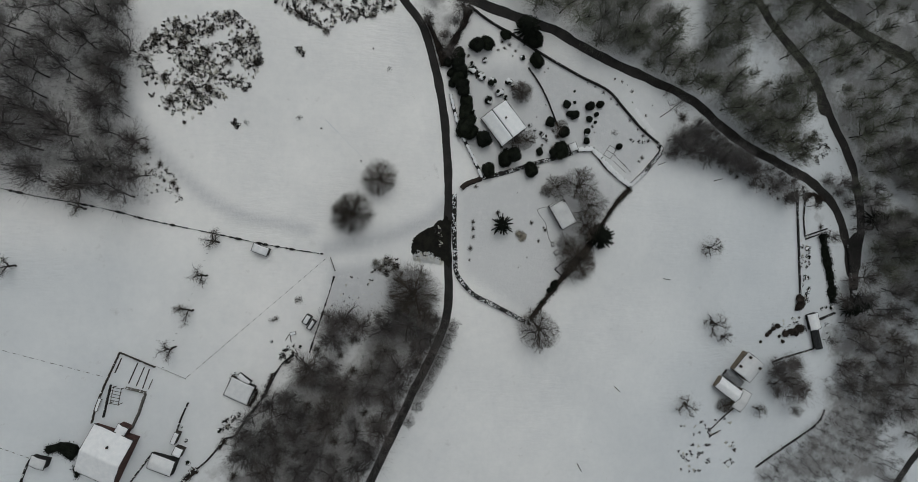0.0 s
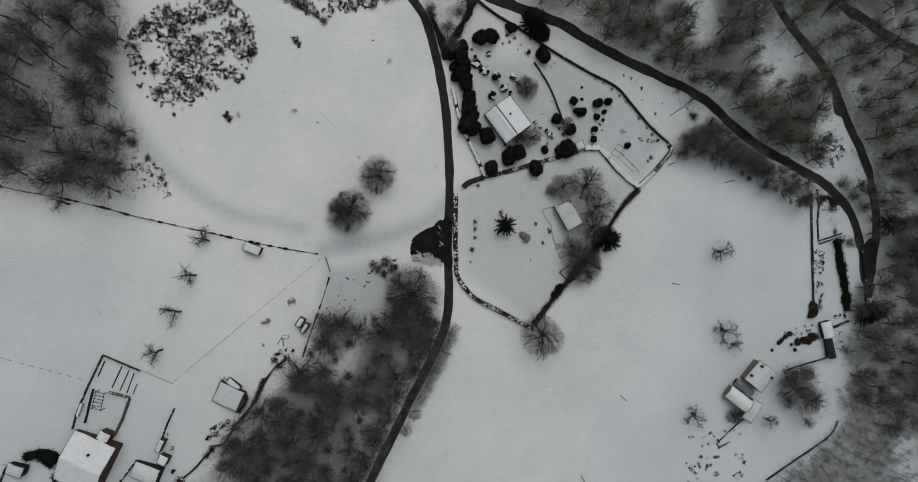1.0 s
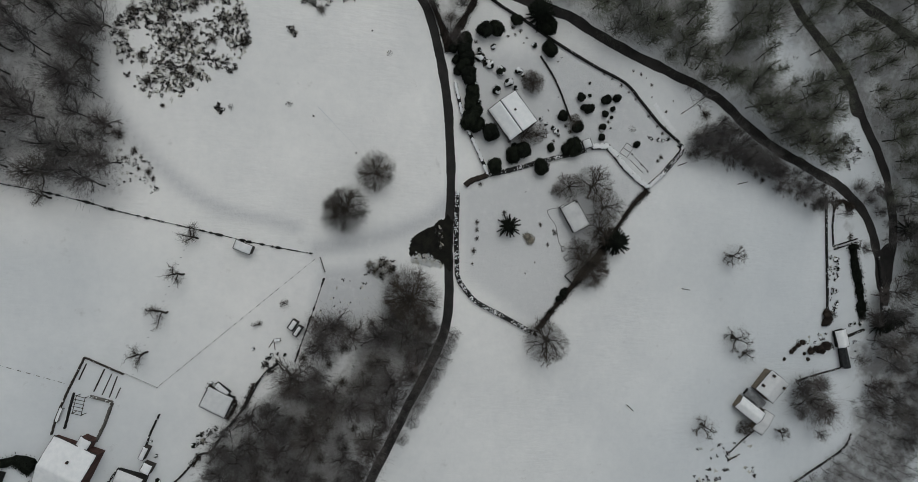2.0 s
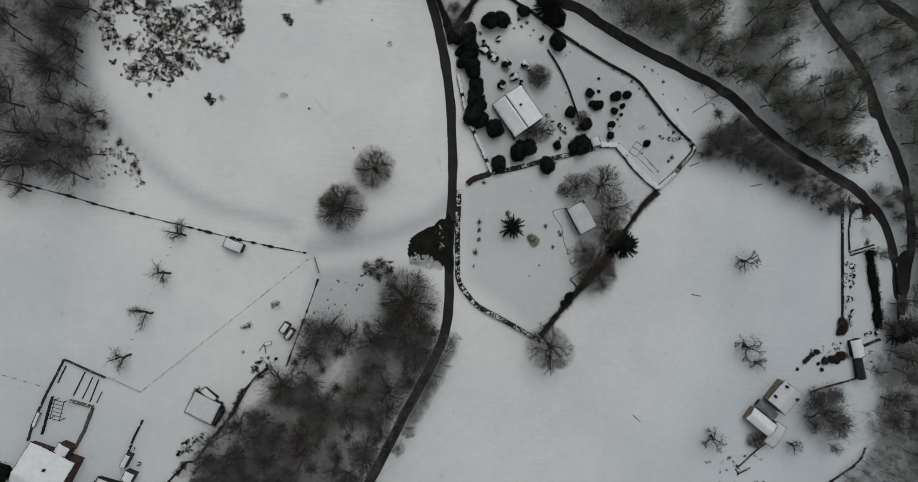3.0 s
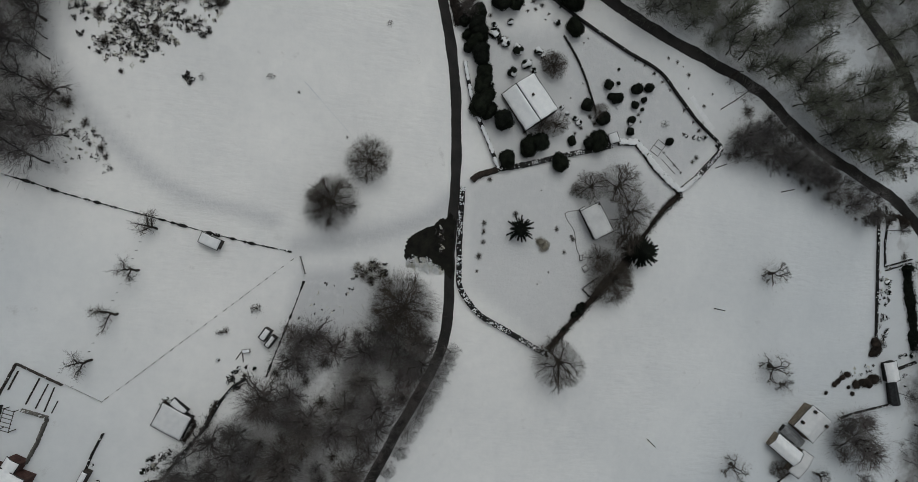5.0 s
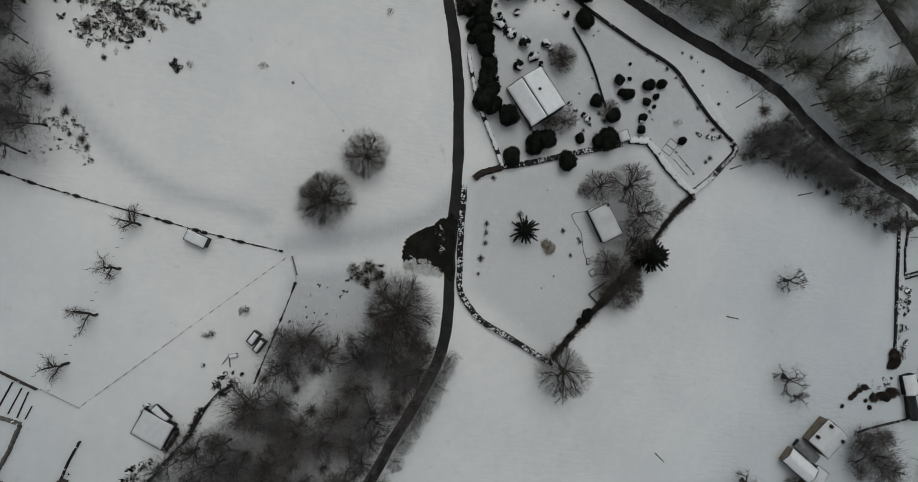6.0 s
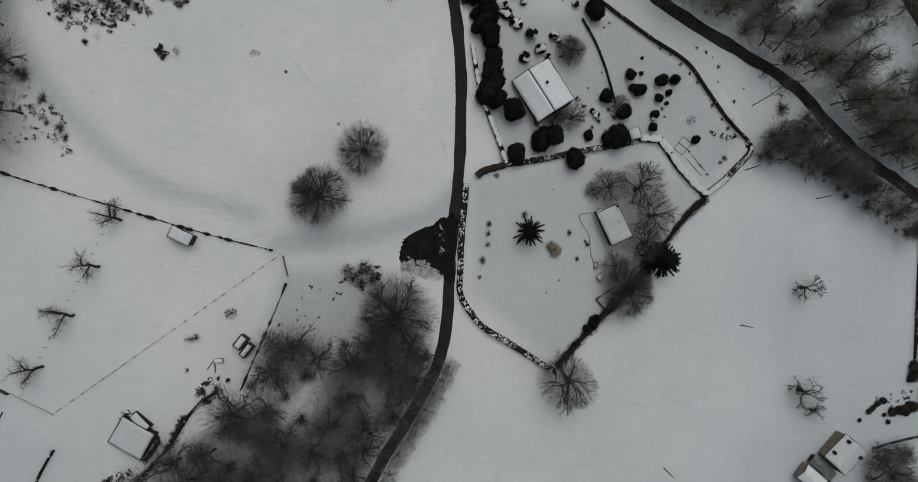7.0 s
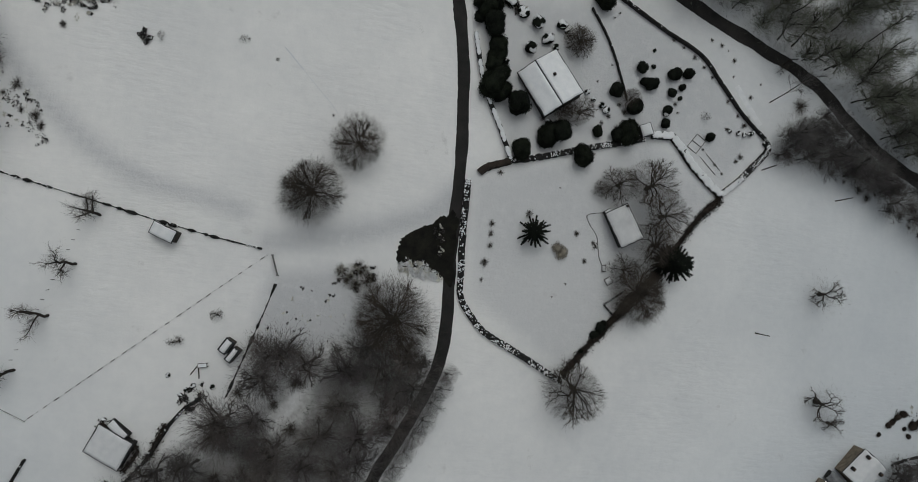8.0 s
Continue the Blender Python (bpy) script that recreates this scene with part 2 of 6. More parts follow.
SNOW_GROUND = ground_material()
SNOW = material("snow", (0.66, 0.67, 0.68), (0.76, 0.76, 0.76), 0.6, 0.8, 9.0, 0.25)
TRODDEN_SNOW = material("trodden_snow", (0.50, 0.51, 0.52), (0.64, 0.65, 0.66), 0.7, 1.5, 9.0, 0.5)
THIN_SNOW = material("thin_snow", (0.47, 0.47, 0.475), (0.58, 0.58, 0.575), 0.6, 0.5, 7.0, 0.25)
ASPHALT = material("wet_asphalt", (0.015, 0.0145, 0.014), (0.034, 0.031, 0.029), 0.8, 0.35, 5.0, 0.2)
MUD = material("bare_wet_ground", (0.006, 0.006, 0.006), (0.018, 0.0175, 0.013), 0.9, 0.6, 6.0, 0.5, 0.0, 0.08)
STONE = material("dry_stone", (0.005, 0.005, 0.005), (0.030, 0.029, 0.027), 0.9, 1.6, 7.0, 0.9)
HOUSE_STONE = material("house_stone", (0.10, 0.085, 0.065), (0.26, 0.215, 0.16), 0.9, 1.2, 8.0, 0.7)
WALL_STONE = material("weathered_wall_stone", (0.06, 0.056, 0.05), (0.17, 0.16, 0.145), 0.9, 1.2, 8.0, 0.7)
BRICK = material("red_brown_brick", (0.045, 0.024, 0.021), (0.11, 0.058, 0.048), 0.9, 1.0, 9.0, 0.5)
SLATE = material("dark_slate", (0.014, 0.015, 0.017), (0.045, 0.048, 0.05), 0.6, 1.5, 8.0, 0.4)
TIMBER = material("weathered_timber", (0.025, 0.021, 0.018), (0.085, 0.073, 0.062), 0.85, 2.0, 14.0, 0.5)
BARK = material("bark", (0.014, 0.012, 0.010), (0.050, 0.042, 0.036), 0.9, 1.2, 9.0, 0.6)
TWIG = material("twig_bark", (0.030, 0.025, 0.0205), (0.096, 0.081, 0.067), 0.9, 0.4, 3.0, 0.2)
MOSS_TWIG = material("mossy_twig", (0.062, 0.066, 0.053), (0.185, 0.192, 0.155), 0.9, 0.25, 3.0, 0.2, hues=0.4)
RUSSET_TWIG = material("russet_twig", (0.055, 0.050, 0.047), (0.160, 0.147, 0.138), 0.9, 0.25, 3.0, 0.2, hues=0.5)
WOOD_TWIG = material("lichened_twig", (0.056, 0.053, 0.051), (0.170, 0.160, 0.153), 0.9, 0.25, 3.0, 0.2, hues=0.5)
WOOD_BARK = material("lichened_bark", (0.012, 0.011, 0.010), (0.050, 0.046, 0.042), 0.9, 0.8, 6.0, 0.5)
EVERGREEN = material("evergreen_leaf", (0.003, 0.0045, 0.003), (0.016, 0.020, 0.012), 0.8, 0.8, 5.0, 0.4, 0.0, 0.12)
YEW = material("yew_leaf", (0.002, 0.003, 0.0022), (0.011, 0.014, 0.009), 0.8, 0.8, 5.0, 0.4, 0.0, 0.12)
BRAMBLE = material("dead_bracken", (0.018, 0.017, 0.0165), (0.072, 0.067, 0.064), 0.9, 0.6, 4.0, 0.4)
FROSTED = material("frosted_stalk", (0.42, 0.40, 0.33), (0.70, 0.69, 0.64), 0.9, 0.8, 5.0, 0.4)
BROWN_LEAF = material("brown_hedge_leaf", (0.012, 0.010, 0.008), (0.045, 0.034, 0.027), 0.9, 0.7, 5.0, 0.4)
TAN = material("dead_tan_leaf", (0.13, 0.115, 0.09), (0.34, 0.31, 0.25), 0.9, 0.8, 6.0, 0.4)
LEAD = material("grey_lead_roof", (0.11, 0.115, 0.12), (0.22, 0.225, 0.23), 0.6, 0.8, 6.0, 0.3)
GREY_WOOD = material("silvered_wood", (0.10, 0.098, 0.094), (0.22, 0.215, 0.205), 0.8, 2.0, 15.0, 0.4)
PALE_WOOD = material("frosted_rail_wood", (0.13, 0.13, 0.128), (0.27, 0.27, 0.265), 0.8, 2.0, 15.0, 0.4)
CLAY = material("chimney_clay", (0.06, 0.035, 0.028), (0.13, 0.08, 0.06), 0.8, 3.0, 15.0, 0.3)


# ---- mesh helpers ----
def mesh(name, verts, faces, mats, index=None, smooth=False):
    me = bpy.data.meshes.new(name)
    me.from_pydata([tuple(map(float, v)) for v in verts], [], [tuple(map(int, f)) for f in faces])
    for m in (mats if isinstance(mats, (list, tuple)) else [mats]):
        me.materials.append(m)
    if index is not None:
        me.polygons.foreach_set("material_index", np.asarray(index, np.int32))
    if smooth:
        me.polygons.foreach_set("use_smooth", np.ones(len(me.polygons), bool))
    me.update()
    return me


def part(name, data, material_=None, parent=None, label="", at=None):
    """A mesh, given as a bmesh or as mesh data, as one part under a thing or a part."""
    if isinstance(data, bmesh.types.BMesh):
        me = bpy.data.meshes.new(name)
        bmesh.ops.recalc_face_normals(data, faces=data.faces)
        data.to_mesh(me)
        data.free()
        me.materials.append(material_)
    else:
        me = data
    ob = new(name, me)
    if parent is not None:
        ob.parent = parent
    if at is not None:
        ob.matrix_basis = at
    if label:
        tagged(ob, label)
    return ob


def thing(name, x, y, z, turn, label, category, group="", kind=""):
    """An empty at the base of a thing."""
    ob = new(name)
    ob.empty_display_size = 0.5
    ob.matrix_basis = pose(x, y, z, 0, 0, turn)
    return tagged(ob, label, category, group, kind)


def box(bm, lo, hi, m=None, bevel=0.0):
    r = bmesh.ops.create_cube(bm, size=1.0)
    c = [(a + b) / 2 for a, b in zip(lo, hi)]
    s = [b - a for a, b in zip(lo, hi)]
    for v in r["verts"]:
        v.co = Vector([c[i] + v.co[i] * s[i] for i in range(3)])
        if m is not None:
            v.co = m @ v.co
    if bevel:
        es = {e for v in r["verts"] for e in v.link_edges}
        bmesh.ops.bevel(bm, geom=list(es), offset=bevel, segments=2, affect='EDGES')


def prism(bm, outline, z0, z1):
    """An upright prism on an outline in plan."""
    lo = [bm.verts.new((x, y, z0)) for x, y in outline]
    hi = [bm.verts.new((x, y, z1)) for x, y in outline]
    n = len(outline)
    bm.faces.new(lo[::-1])
    bm.faces.new(hi)
    for i in range(n):
        bm.faces.new((lo[i], lo[(i + 1) % n], hi[(i + 1) % n], hi[i]))


# ---- ground ----
def ground():
    def axis(lo, hi, step):
        fine = np.arange(lo, hi + 0.1, step)
        grow = np.cumsum(3 * 1.28 ** np.arange(23))
        return np.r_[lo - grow[::-1], fine, hi + grow]

    xs, ys = axis(-175, 235, 1.7), axis(-125, 125, 1.7)
    X, Y = np.meshgrid(xs, ys)
    q = np.c_[X.ravel(), Y.ravel()]
    z = gz(q[:, 0], q[:, 1])
    nx, ny = len(xs), len(ys)
    i = (np.arange(ny - 1)[:, None] * nx + np.arange(nx - 1)).ravel()
    me = mesh("ground", np.c_[q, z], np.c_[i, i + 1, i + nx + 1, i + nx], SNOW_GROUND, smooth=True)
    wob = 2.5 * np.sin(q[:, 0] * 0.31 + 2 * np.sin(q[:, 1] * 0.23)) * np.sin(q[:, 1] * 0.37 + 1.0)
    litter = np.zeros(len(q))
    near = (np.abs(q[:, 0]) < 330) & (np.abs(q[:, 1]) < 240)
    # lane wood's litter runs to its west wall, also standing in for tree shade
    for wood, much in zip(WOODS, (0.6, 0.92, 0.8, 0.9, 1.0, 0.8, 0.8, 0.5, 1.0, 0.9)):
        d = np.full(len(q), -50.0)
        d[near] = depth_in(q[near], wood)
        litter = np.maximum(litter, much * np.clip((d + 2.0 + wob) / 10.0, 0, 1))
    for glade in [CLEARING] + GLADES:
        cl = np.full(len(q), -50.0)
        cl[near] = depth_in(q[near], glade)
        litter *= 1 - 0.8 * np.clip((cl + 3) / 5, 0, 1)
    trod = np.zeros(len(q))
    for line, width in ((TRACK_A, 1.9), (TRACK_B, 2.6)):
        d = np.full(len(q), 50.0)
        d[near] = far_from(q[near], dense(line, 3.0))
        trod = np.maximum(trod, (1.0 if line is TRACK_B else 0.85) * np.exp(-(d / width) ** 2))
    # garden, plot and rough ground are set greyer all over, besides the tracks
    for poly, much in ((GARDEN, 0.75), (PLOT, 0.7), (ROUGH, 1.0)):
        d = np.full(len(q), -50.0)
        d[near] = depth_in(q[near], poly)
        trod = np.maximum(trod, much * np.clip((d + 1.0) / 4, 0, 1))
    # lens falloff put into the snow colour: bluer and darker right, lower-left and below
    dim_blue = np.clip((q[:, 0] - 20) / 80, 0, 1) * 0.9 + np.clip((-60 - q[:, 0]) / 60, 0, 0.6) * np.clip((8 - q[:, 1]) / 16, 0, 1)
    dim_blue = np.clip(dim_blue + 0.25 * np.clip((-20 - q[:, 1]) / 40, 0, 1), 0, 1)
    for name, vals in (("litter", litter), ("trodden", trod), ("dimmed", dim_blue)):
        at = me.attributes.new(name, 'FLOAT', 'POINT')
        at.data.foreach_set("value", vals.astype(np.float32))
    tagged(new("ground", me), "snow-covered hillside fields with bare litter under the trees", "ground", kind="structure")


ground()


def strip(line, width, lift, rag, step=0.8, seed=0):
    """A band laid over the ground along a line, with uneven edges."""
    p = dense(line, step)
    d = np.gradient(p, axis=0)
    d /= np.linalg.norm(d, axis=1)[:, None]
    nrm = np.c_[-d[:, 1], d[:, 0]]
    rng = np.random.default_rng(seed)
    n = len(p)

    def edge():
        r = rng.normal(0, 1, n)
        return rag * (0.6 * np.convolve(r, np.ones(5) / 5, "same") * 1.6 + 0.35 * r)

    cols = [-(width / 2 + edge()), np.full(n, -width / 4), np.zeros(n), np.full(n, width / 4), width / 2 + edge()]
    verts = []
    for c in cols:
        q = p + nrm * c[:, None]
        verts.append(np.c_[q, gz(q[:, 0], q[:, 1]) + lift])
    verts = np.concatenate(verts)
    faces = []
    for k in range(4):
        a = k * n + np.arange(n - 1)
        faces.append(np.c_[a, a + 1, a + n + 1, a + n])
    return verts, np.concatenate(faces)


for k, (line, width) in enumerate(ROADS):
    v, f = strip(line, width, 0.05 + 0.005 * k, 0.10 if k == 0 else 0.2, seed=k + 5)
    label = "narrow wet black asphalt lane between snowy fields" if k == 0 else "dark wet asphalt road through bare winter woodland"
    tagged(new("road", mesh("road", v, f, ASPHALT)), label, "road", kind="structure")


def ragged_patch(name, outline, lift, rag, mat, label, category, seed, kind="structure"):
    p = dense(outline, 0.35, closed=True)
    rng = np.random.default_rng(seed)
    c = p.mean(0)
    w = rng.normal(0, rag, len(p))
    r = 1 + 1.2 * np.convolve(np.r_[w[-3:], w, w[:3]], np.ones(7) / 2.6, "valid") * 0.6 + 0.18 * w
    p = c + (p - c) * r[:, None]
    verts = [(*c, g(*c) + lift)] + [(x, y, g(x, y) + lift) for x, y in p]
    n = len(p)
    faces = [(0, 1 + i, 1 + (i + 1) % n) for i in range(n)]
    return tagged(new(name, mesh(name, verts, faces, mat)), label, category, kind=kind)


ragged_patch("pavement", [(-3.2, 7.0), (-4.9, 7.1), (-7.3, 5.2), (-10.1, 3.2), (-12.7, 1.6), (-14.2, 0.1), (-14.9, -1.5), (-14.2, -3.4), (-12.5, -4.5), (-9.9, -5.0), (-7.5, -5.7), (-4.9, -6.4), (-2.6, -7.2)],
             0.09, 0.075, MUD, "bare wet dark driveway mouth with ragged snow edges", "driveway", 3)


for k, line in enumerate(([(-5.0, 5.6), (-6.0, 3.0), (-5.6, 0.6), (-6.2, -2.2)], [(-5.4, 2.2), (-5.0, -0.4), (-5.5, -3.0), (-6.8, -4.6)])):
    v, f = strip(line, 0.12, 0.07, 0.10, step=0.3, seed=40 + k)
    tagged(new("snow_streak", mesh("snow_streak", v, f, THIN_SNOW)), "thin streak of trodden snow on a wet driveway", "snow", kind="structure")


v, f = strip(FOOTPATH, 0.13, 0.03, 0.10, step=0.5, seed=50)
tagged(new("footpath", mesh("footpath", v, f, TRODDEN_SNOW)), "narrow line trodden through deep snow", "footpath", kind="structure")


ragged_patch("road_junction", [(140.7, 0.8), (145.9, 2.1), (146.9, -9.2), (144.0, -13.2), (141.2, -12.4), (139.6, -4.2)],
             0.085, 0.03, ASPHALT, "broad wet asphalt junction of two woodland roads", "road", 8)


ragged_patch("layby", [(126.4, 54.0), (126.4, 48.9), (127.5, 45.1), (130.4, 43.8), (133.9, 41.7), (132.2, 47.2), (129.1, 52.1)],
             0.09, 0.03, ASPHALT, "short asphalt passing place beside a woodland road", "road", 9)


# ---- trees ----
def tube(rng, p, d, length, r0, r1, sides, segs, bend, lift):
    """A bent tapered branch: points, ring radii, verts and faces."""
    pts = [np.array(p, float)]
    d = np.array(d, float)
    for _ in range(segs):
        d = d + rng.normal(0, bend, 3) + np.array([0, 0, lift])
        d /= np.linalg.norm(d)
        pts.append(pts[-1] + d * length / segs)
    pts = np.array(pts)
    rad = np.linspace(r0, r1, segs + 1)
    verts, faces = [], []
    for i, c in enumerate(pts):
        t = pts[min(i + 1, segs)] - pts[max(i - 1, 0)]
        t /= np.linalg.norm(t)
        u = np.cross(t, (0.31, 0.2, 0.93) if abs(t[2]) < 0.9 else (1, 0, 0))
        u /= np.linalg.norm(u)
        w = np.cross(t, u)
        a = np.arange(sides) * 2 * np.pi / sides
        verts.append(c + rad[i] * (np.cos(a)[:, None] * u + np.sin(a)[:, None] * w))
    for i in range(segs):
        for k in range(sides):
            faces.append((i * sides + k, i * sides + (k + 1) % sides, (i + 1) * sides + (k + 1) % sides, (i + 1) * sides + k))
    return pts, np.concatenate(verts), faces


class Pile:
    """Collects branches into one mesh."""

    def __init__(self):
        self.v, self.f, self.n = [], [], 0

    def add(self, verts, faces):
        self.f += [tuple(i + self.n for i in f) for f in faces]
        self.v.append(verts)
        self.n += len(verts)

    def data(self, name, mats, smooth=False):
        return mesh(name, np.concatenate(self.v), self.f, mats, smooth=smooth)


def spikes(rng, pile, bases, dirs, length, radius):
    """Fine twigs: thin tapering blades."""
    d = dirs / np.linalg.norm(dirs, axis=1)[:, None]
    u = np.cross(d, rng.normal(0, 0.55, d.shape) + (0, 0, 1))
    u /= np.linalg.norm(u, axis=1)[:, None] + 1e-9
    tip = bases + d * (length * rng.uniform(0.55, 1.3, len(d)))[:, None]
    v = np.stack([bases - u * radius, bases + u * radius, tip], 1).reshape(-1, 3)
    pile.add(v, np.arange(len(v)).reshape(-1, 3).tolist())


def along(pts, t):
    """The point at the share t of a bent line."""
    i = min(int(t * (len(pts) - 1)), len(pts) - 2)
    return pts[i] + (pts[i + 1] - pts[i]) * (t * (len(pts) - 1) - i)


def tree_meshes(seed, limbs=9, height=9.0, spread=6.0, levels=4, twigs=4, bole=0.26, low=0.4, turn=0.34, gnarl=0.06, twig_r=0.016, flat=0.15, steep=2.2, keep=2.5, side=1.0, hair=2.0, floss=6000, floss_r=0.010, tall=0.85, lumps=7, lift=0.02, limb=0.42, rise=0.0, lean=0.03, uneven=0.08, loose=0.0, wisp=0.2, hub_at=0.8, span=1.1, bark=None, trunk_bark=None):
    """Trunk and crown of a bare broadleaf: limbs leave the bole all round and fork again and again out to a rounded crown of fine twigs."""
    rng = np.random.default_rng(seed)
    trunk, crown = Pile(), Pile()
    top = height - spread * 0.75
    tp, v, f = tube(rng, (0, 0, -0.6), (0, 0, 1), top + 0.6, bole, bole * 0.6, 7, 5, lean, 0.04)
    flare = np.clip(1.5 - v[:, 2] * 0.6, 1, 1.5)
    v[:, :2] *= flare[:, None]
    trunk.add(v, f)
    ratio = 0.74
    first = spread / (sum(ratio ** k for k in range(levels + 1)) + 0.6 * hair * ratio ** (levels + 1)) * span

    def fork(p, d, ln, r, level):
        segs = 3 if level == 0 else 2 if level < 3 else 1
        pts, v, f = tube(rng, p, d, ln, r, r * 0.7, 5 if level == 0 else 4 if level == 1 else 3, segs, gnarl, lift)
        (trunk if level < 2 else crown).add(v, f)
        d = pts[-1] - pts[-2]
        d /= np.linalg.norm(d)
        if level == levels:
            m = twigs + 1
            spikes(rng, crown, np.repeat(pts[-1:], m, 0) - d * ln * rng.uniform(0, 1.3, (m, 1)), d + rng.normal(0, turn * 1.0, (m, 3)), ln * ratio * hair, twig_r)
            return
        n = int(keep) + (rng.uniform() < keep - int(keep))
        for _ in range(n):
            dd = d + rng.normal(0, turn, 3)
            fork(pts[-1], dd / np.linalg.norm(dd), ln * ratio * rng.uniform(0.85, 1.15), r * 0.68, level + 1)
        m = int(twigs * side)
        if level >= 1 and m:
            tt = rng.uniform(0, 1, (m, 1))
            spikes(rng, crown, pts[0] + (pts[-1] - pts[0]) * tt, d + rng.normal(0, 0.45, (m, 3)), ln * 1.0, twig_r)

    for i in range(limbs):
        a = i * 2.39996 + rng.uniform(-0.2, 0.2)
        h = low + (1 - low) * (i + 0.5) / limbs
        up = flat + steep * (i / limbs) ** 2 + rng.uniform(-0.05, 0.15)
        d = np.array([np.cos(a), np.sin(a), up])
        fork(along(tp, h), d / np.linalg.norm(d), first * rng.uniform(1 - uneven, 1 + uneven), bole * limb, 0)
    # an even floss of fine twigs through an uneven dome, each pointing outwards
    n = rng.normal(0, 1, (floss, 3))
    n[:, 2] = np.abs(n[:, 2]) - 0.15
    n /= np.linalg.norm(n, axis=1)[:, None]
    bulge = rng.normal(0, 1, (lumps, 3))
    bulge /= np.linalg.norm(bulge, axis=1)[:, None]
    reach = spread * (0.86 + 0.26 * np.max(np.clip(n @ bulge.T, 0, 1) ** 3, axis=1)) * rng.uniform(0, 1, floss) ** 0.42
    reach *= 1 + loose * np.clip(rng.normal(0.1, 0.5, floss), -0.8, 1.3)
    hub = along(tp, hub_at)
    tip = hub + n * reach[:, None] * (1, 1, tall)
    way = n * (1, 1, 0.8) + (0, 0, rise) + rng.normal(0, 0.27, n.shape)
    way /= np.linalg.norm(way, axis=1)[:, None]
    ln = spread * wisp
    spikes(rng, crown, tip - way * ln, way, ln, floss_r)
    return trunk.data("trunk", trunk_bark or BARK), crown.data("crown", bark or TWIG)


def tree_kind(seed, label, **how):
    trunk, crown = tree_meshes(seed, **how)
    return trunk, crown, label


def plant(kind, x, y, scale, turn, group="", label="", sz=None):
    trunk, crown, lab = kind
    ob = thing("tree", x, y, g(x, y), turn, label or lab, "tree", group)
    ob.scale = (scale, scale, sz or scale)
    part("trunk", trunk, parent=ob)
    part("crown", crown, parent=ob)
    return ob


ROUND = [tree_kind(11, "bare round-crowned broadleaf tree with dense fine twigs", limbs=15, levels=4, twigs=3, keep=2.5, turn=0.36, bole=0.28, limb=0.4, uneven=0.03, span=0.96, loose=0.15, twig_r=0.012, floss=9000),
         tree_kind(12, "bare wide-crowned broadleaf tree with dense fine twigs", limbs=17, levels=4, twigs=3, keep=2.5, turn=0.36, low=0.3, bole=0.30, limb=0.38, uneven=0.03, span=0.96, loose=0.15, twig_r=0.012, floss=11500, floss_r=0.0105)]
HEDGE_TREE = [tree_kind(25 + i, "bare hedgerow tree beside a valley road", limbs=7, height=9.0, levels=4, twigs=2, keep=2.3, gnarl=0.12, turn=0.36, bole=0.26, twig_r=0.014, floss=3600, floss_r=0.013, steep=2.6, flat=0.3, bark=WOOD_TWIG) for i in range(2)]
OPEN = [tree_kind(21, "bare spreading oak with dark radiating limbs", limbs=10, levels=4, twigs=2, keep=2.3, gnarl=0.12, turn=0.36, bole=0.40, twig_r=0.012, floss=6500),
        tree_kind(22, "bare spreading tree with open dark limbs", limbs=9, levels=4, twigs=2, keep=2.3, gnarl=0.12, turn=0.36, bole=0.36, twig_r=0.012, floss=5500)]
TALL = [tree_kind(30 + i, ("tall bare woodland ash with dark rising limbs", "tall slender bare woodland tree with fine twigs", "tall bare woodland tree with grey-brown twigs")[i % 3], limbs=(9, 6, 8, 7, 10)[i], height=(17.0, 19.0, 15.0, 18.0, 16.0)[i], spread=(4.8, 3.9, 5.2, 4.4, 5.4)[i], levels=3, twigs=3, low=(0.28, 0.36, 0.25, 0.3, 0.22)[i], bole=(0.19, 0.16, 0.18, 0.17, 0.21)[i], limb=0.85, hub_at=0.62, turn=0.34, gnarl=0.13, lift=0.10, lean=0.10, twig_r=0.022, flat=0.5, steep=2.2, keep=2.4, uneven=0.25, loose=0.6, wisp=0.3, floss=(2100, 1600, 2300, 1900, 2100)[i], floss_r=0.027, tall=1.55, rise=0.5, bark=WOOD_TWIG, trunk_bark=WOOD_BARK) for i in range(5)]
GNARLED = [tree_kind(36 + i, ("gnarled bare woodland oak with dark crooked limbs", "bare spreading woodland tree with crooked dark limbs")[i % 2], limbs=(8, 6, 7, 9)[i], height=(11.0, 12.5, 10.0, 12.0)[i], spread=(5.6, 5.2, 4.8, 6.0)[i], levels=3, twigs=3, low=0.35, bole=(0.36, 0.30, 0.32, 0.38)[i], limb=0.62, turn=0.42, gnarl=0.22, lift=0.05, lean=0.08, twig_r=0.022, flat=0.25, steep=1.9, keep=2.5, uneven=0.25, loose=0.6, wisp=0.28, floss=(2500, 1900, 2100, 2600)[i], floss_r=0.025, tall=0.85, rise=0.2, bark=RUSSET_TWIG, trunk_bark=BARK) for i in range(4)]
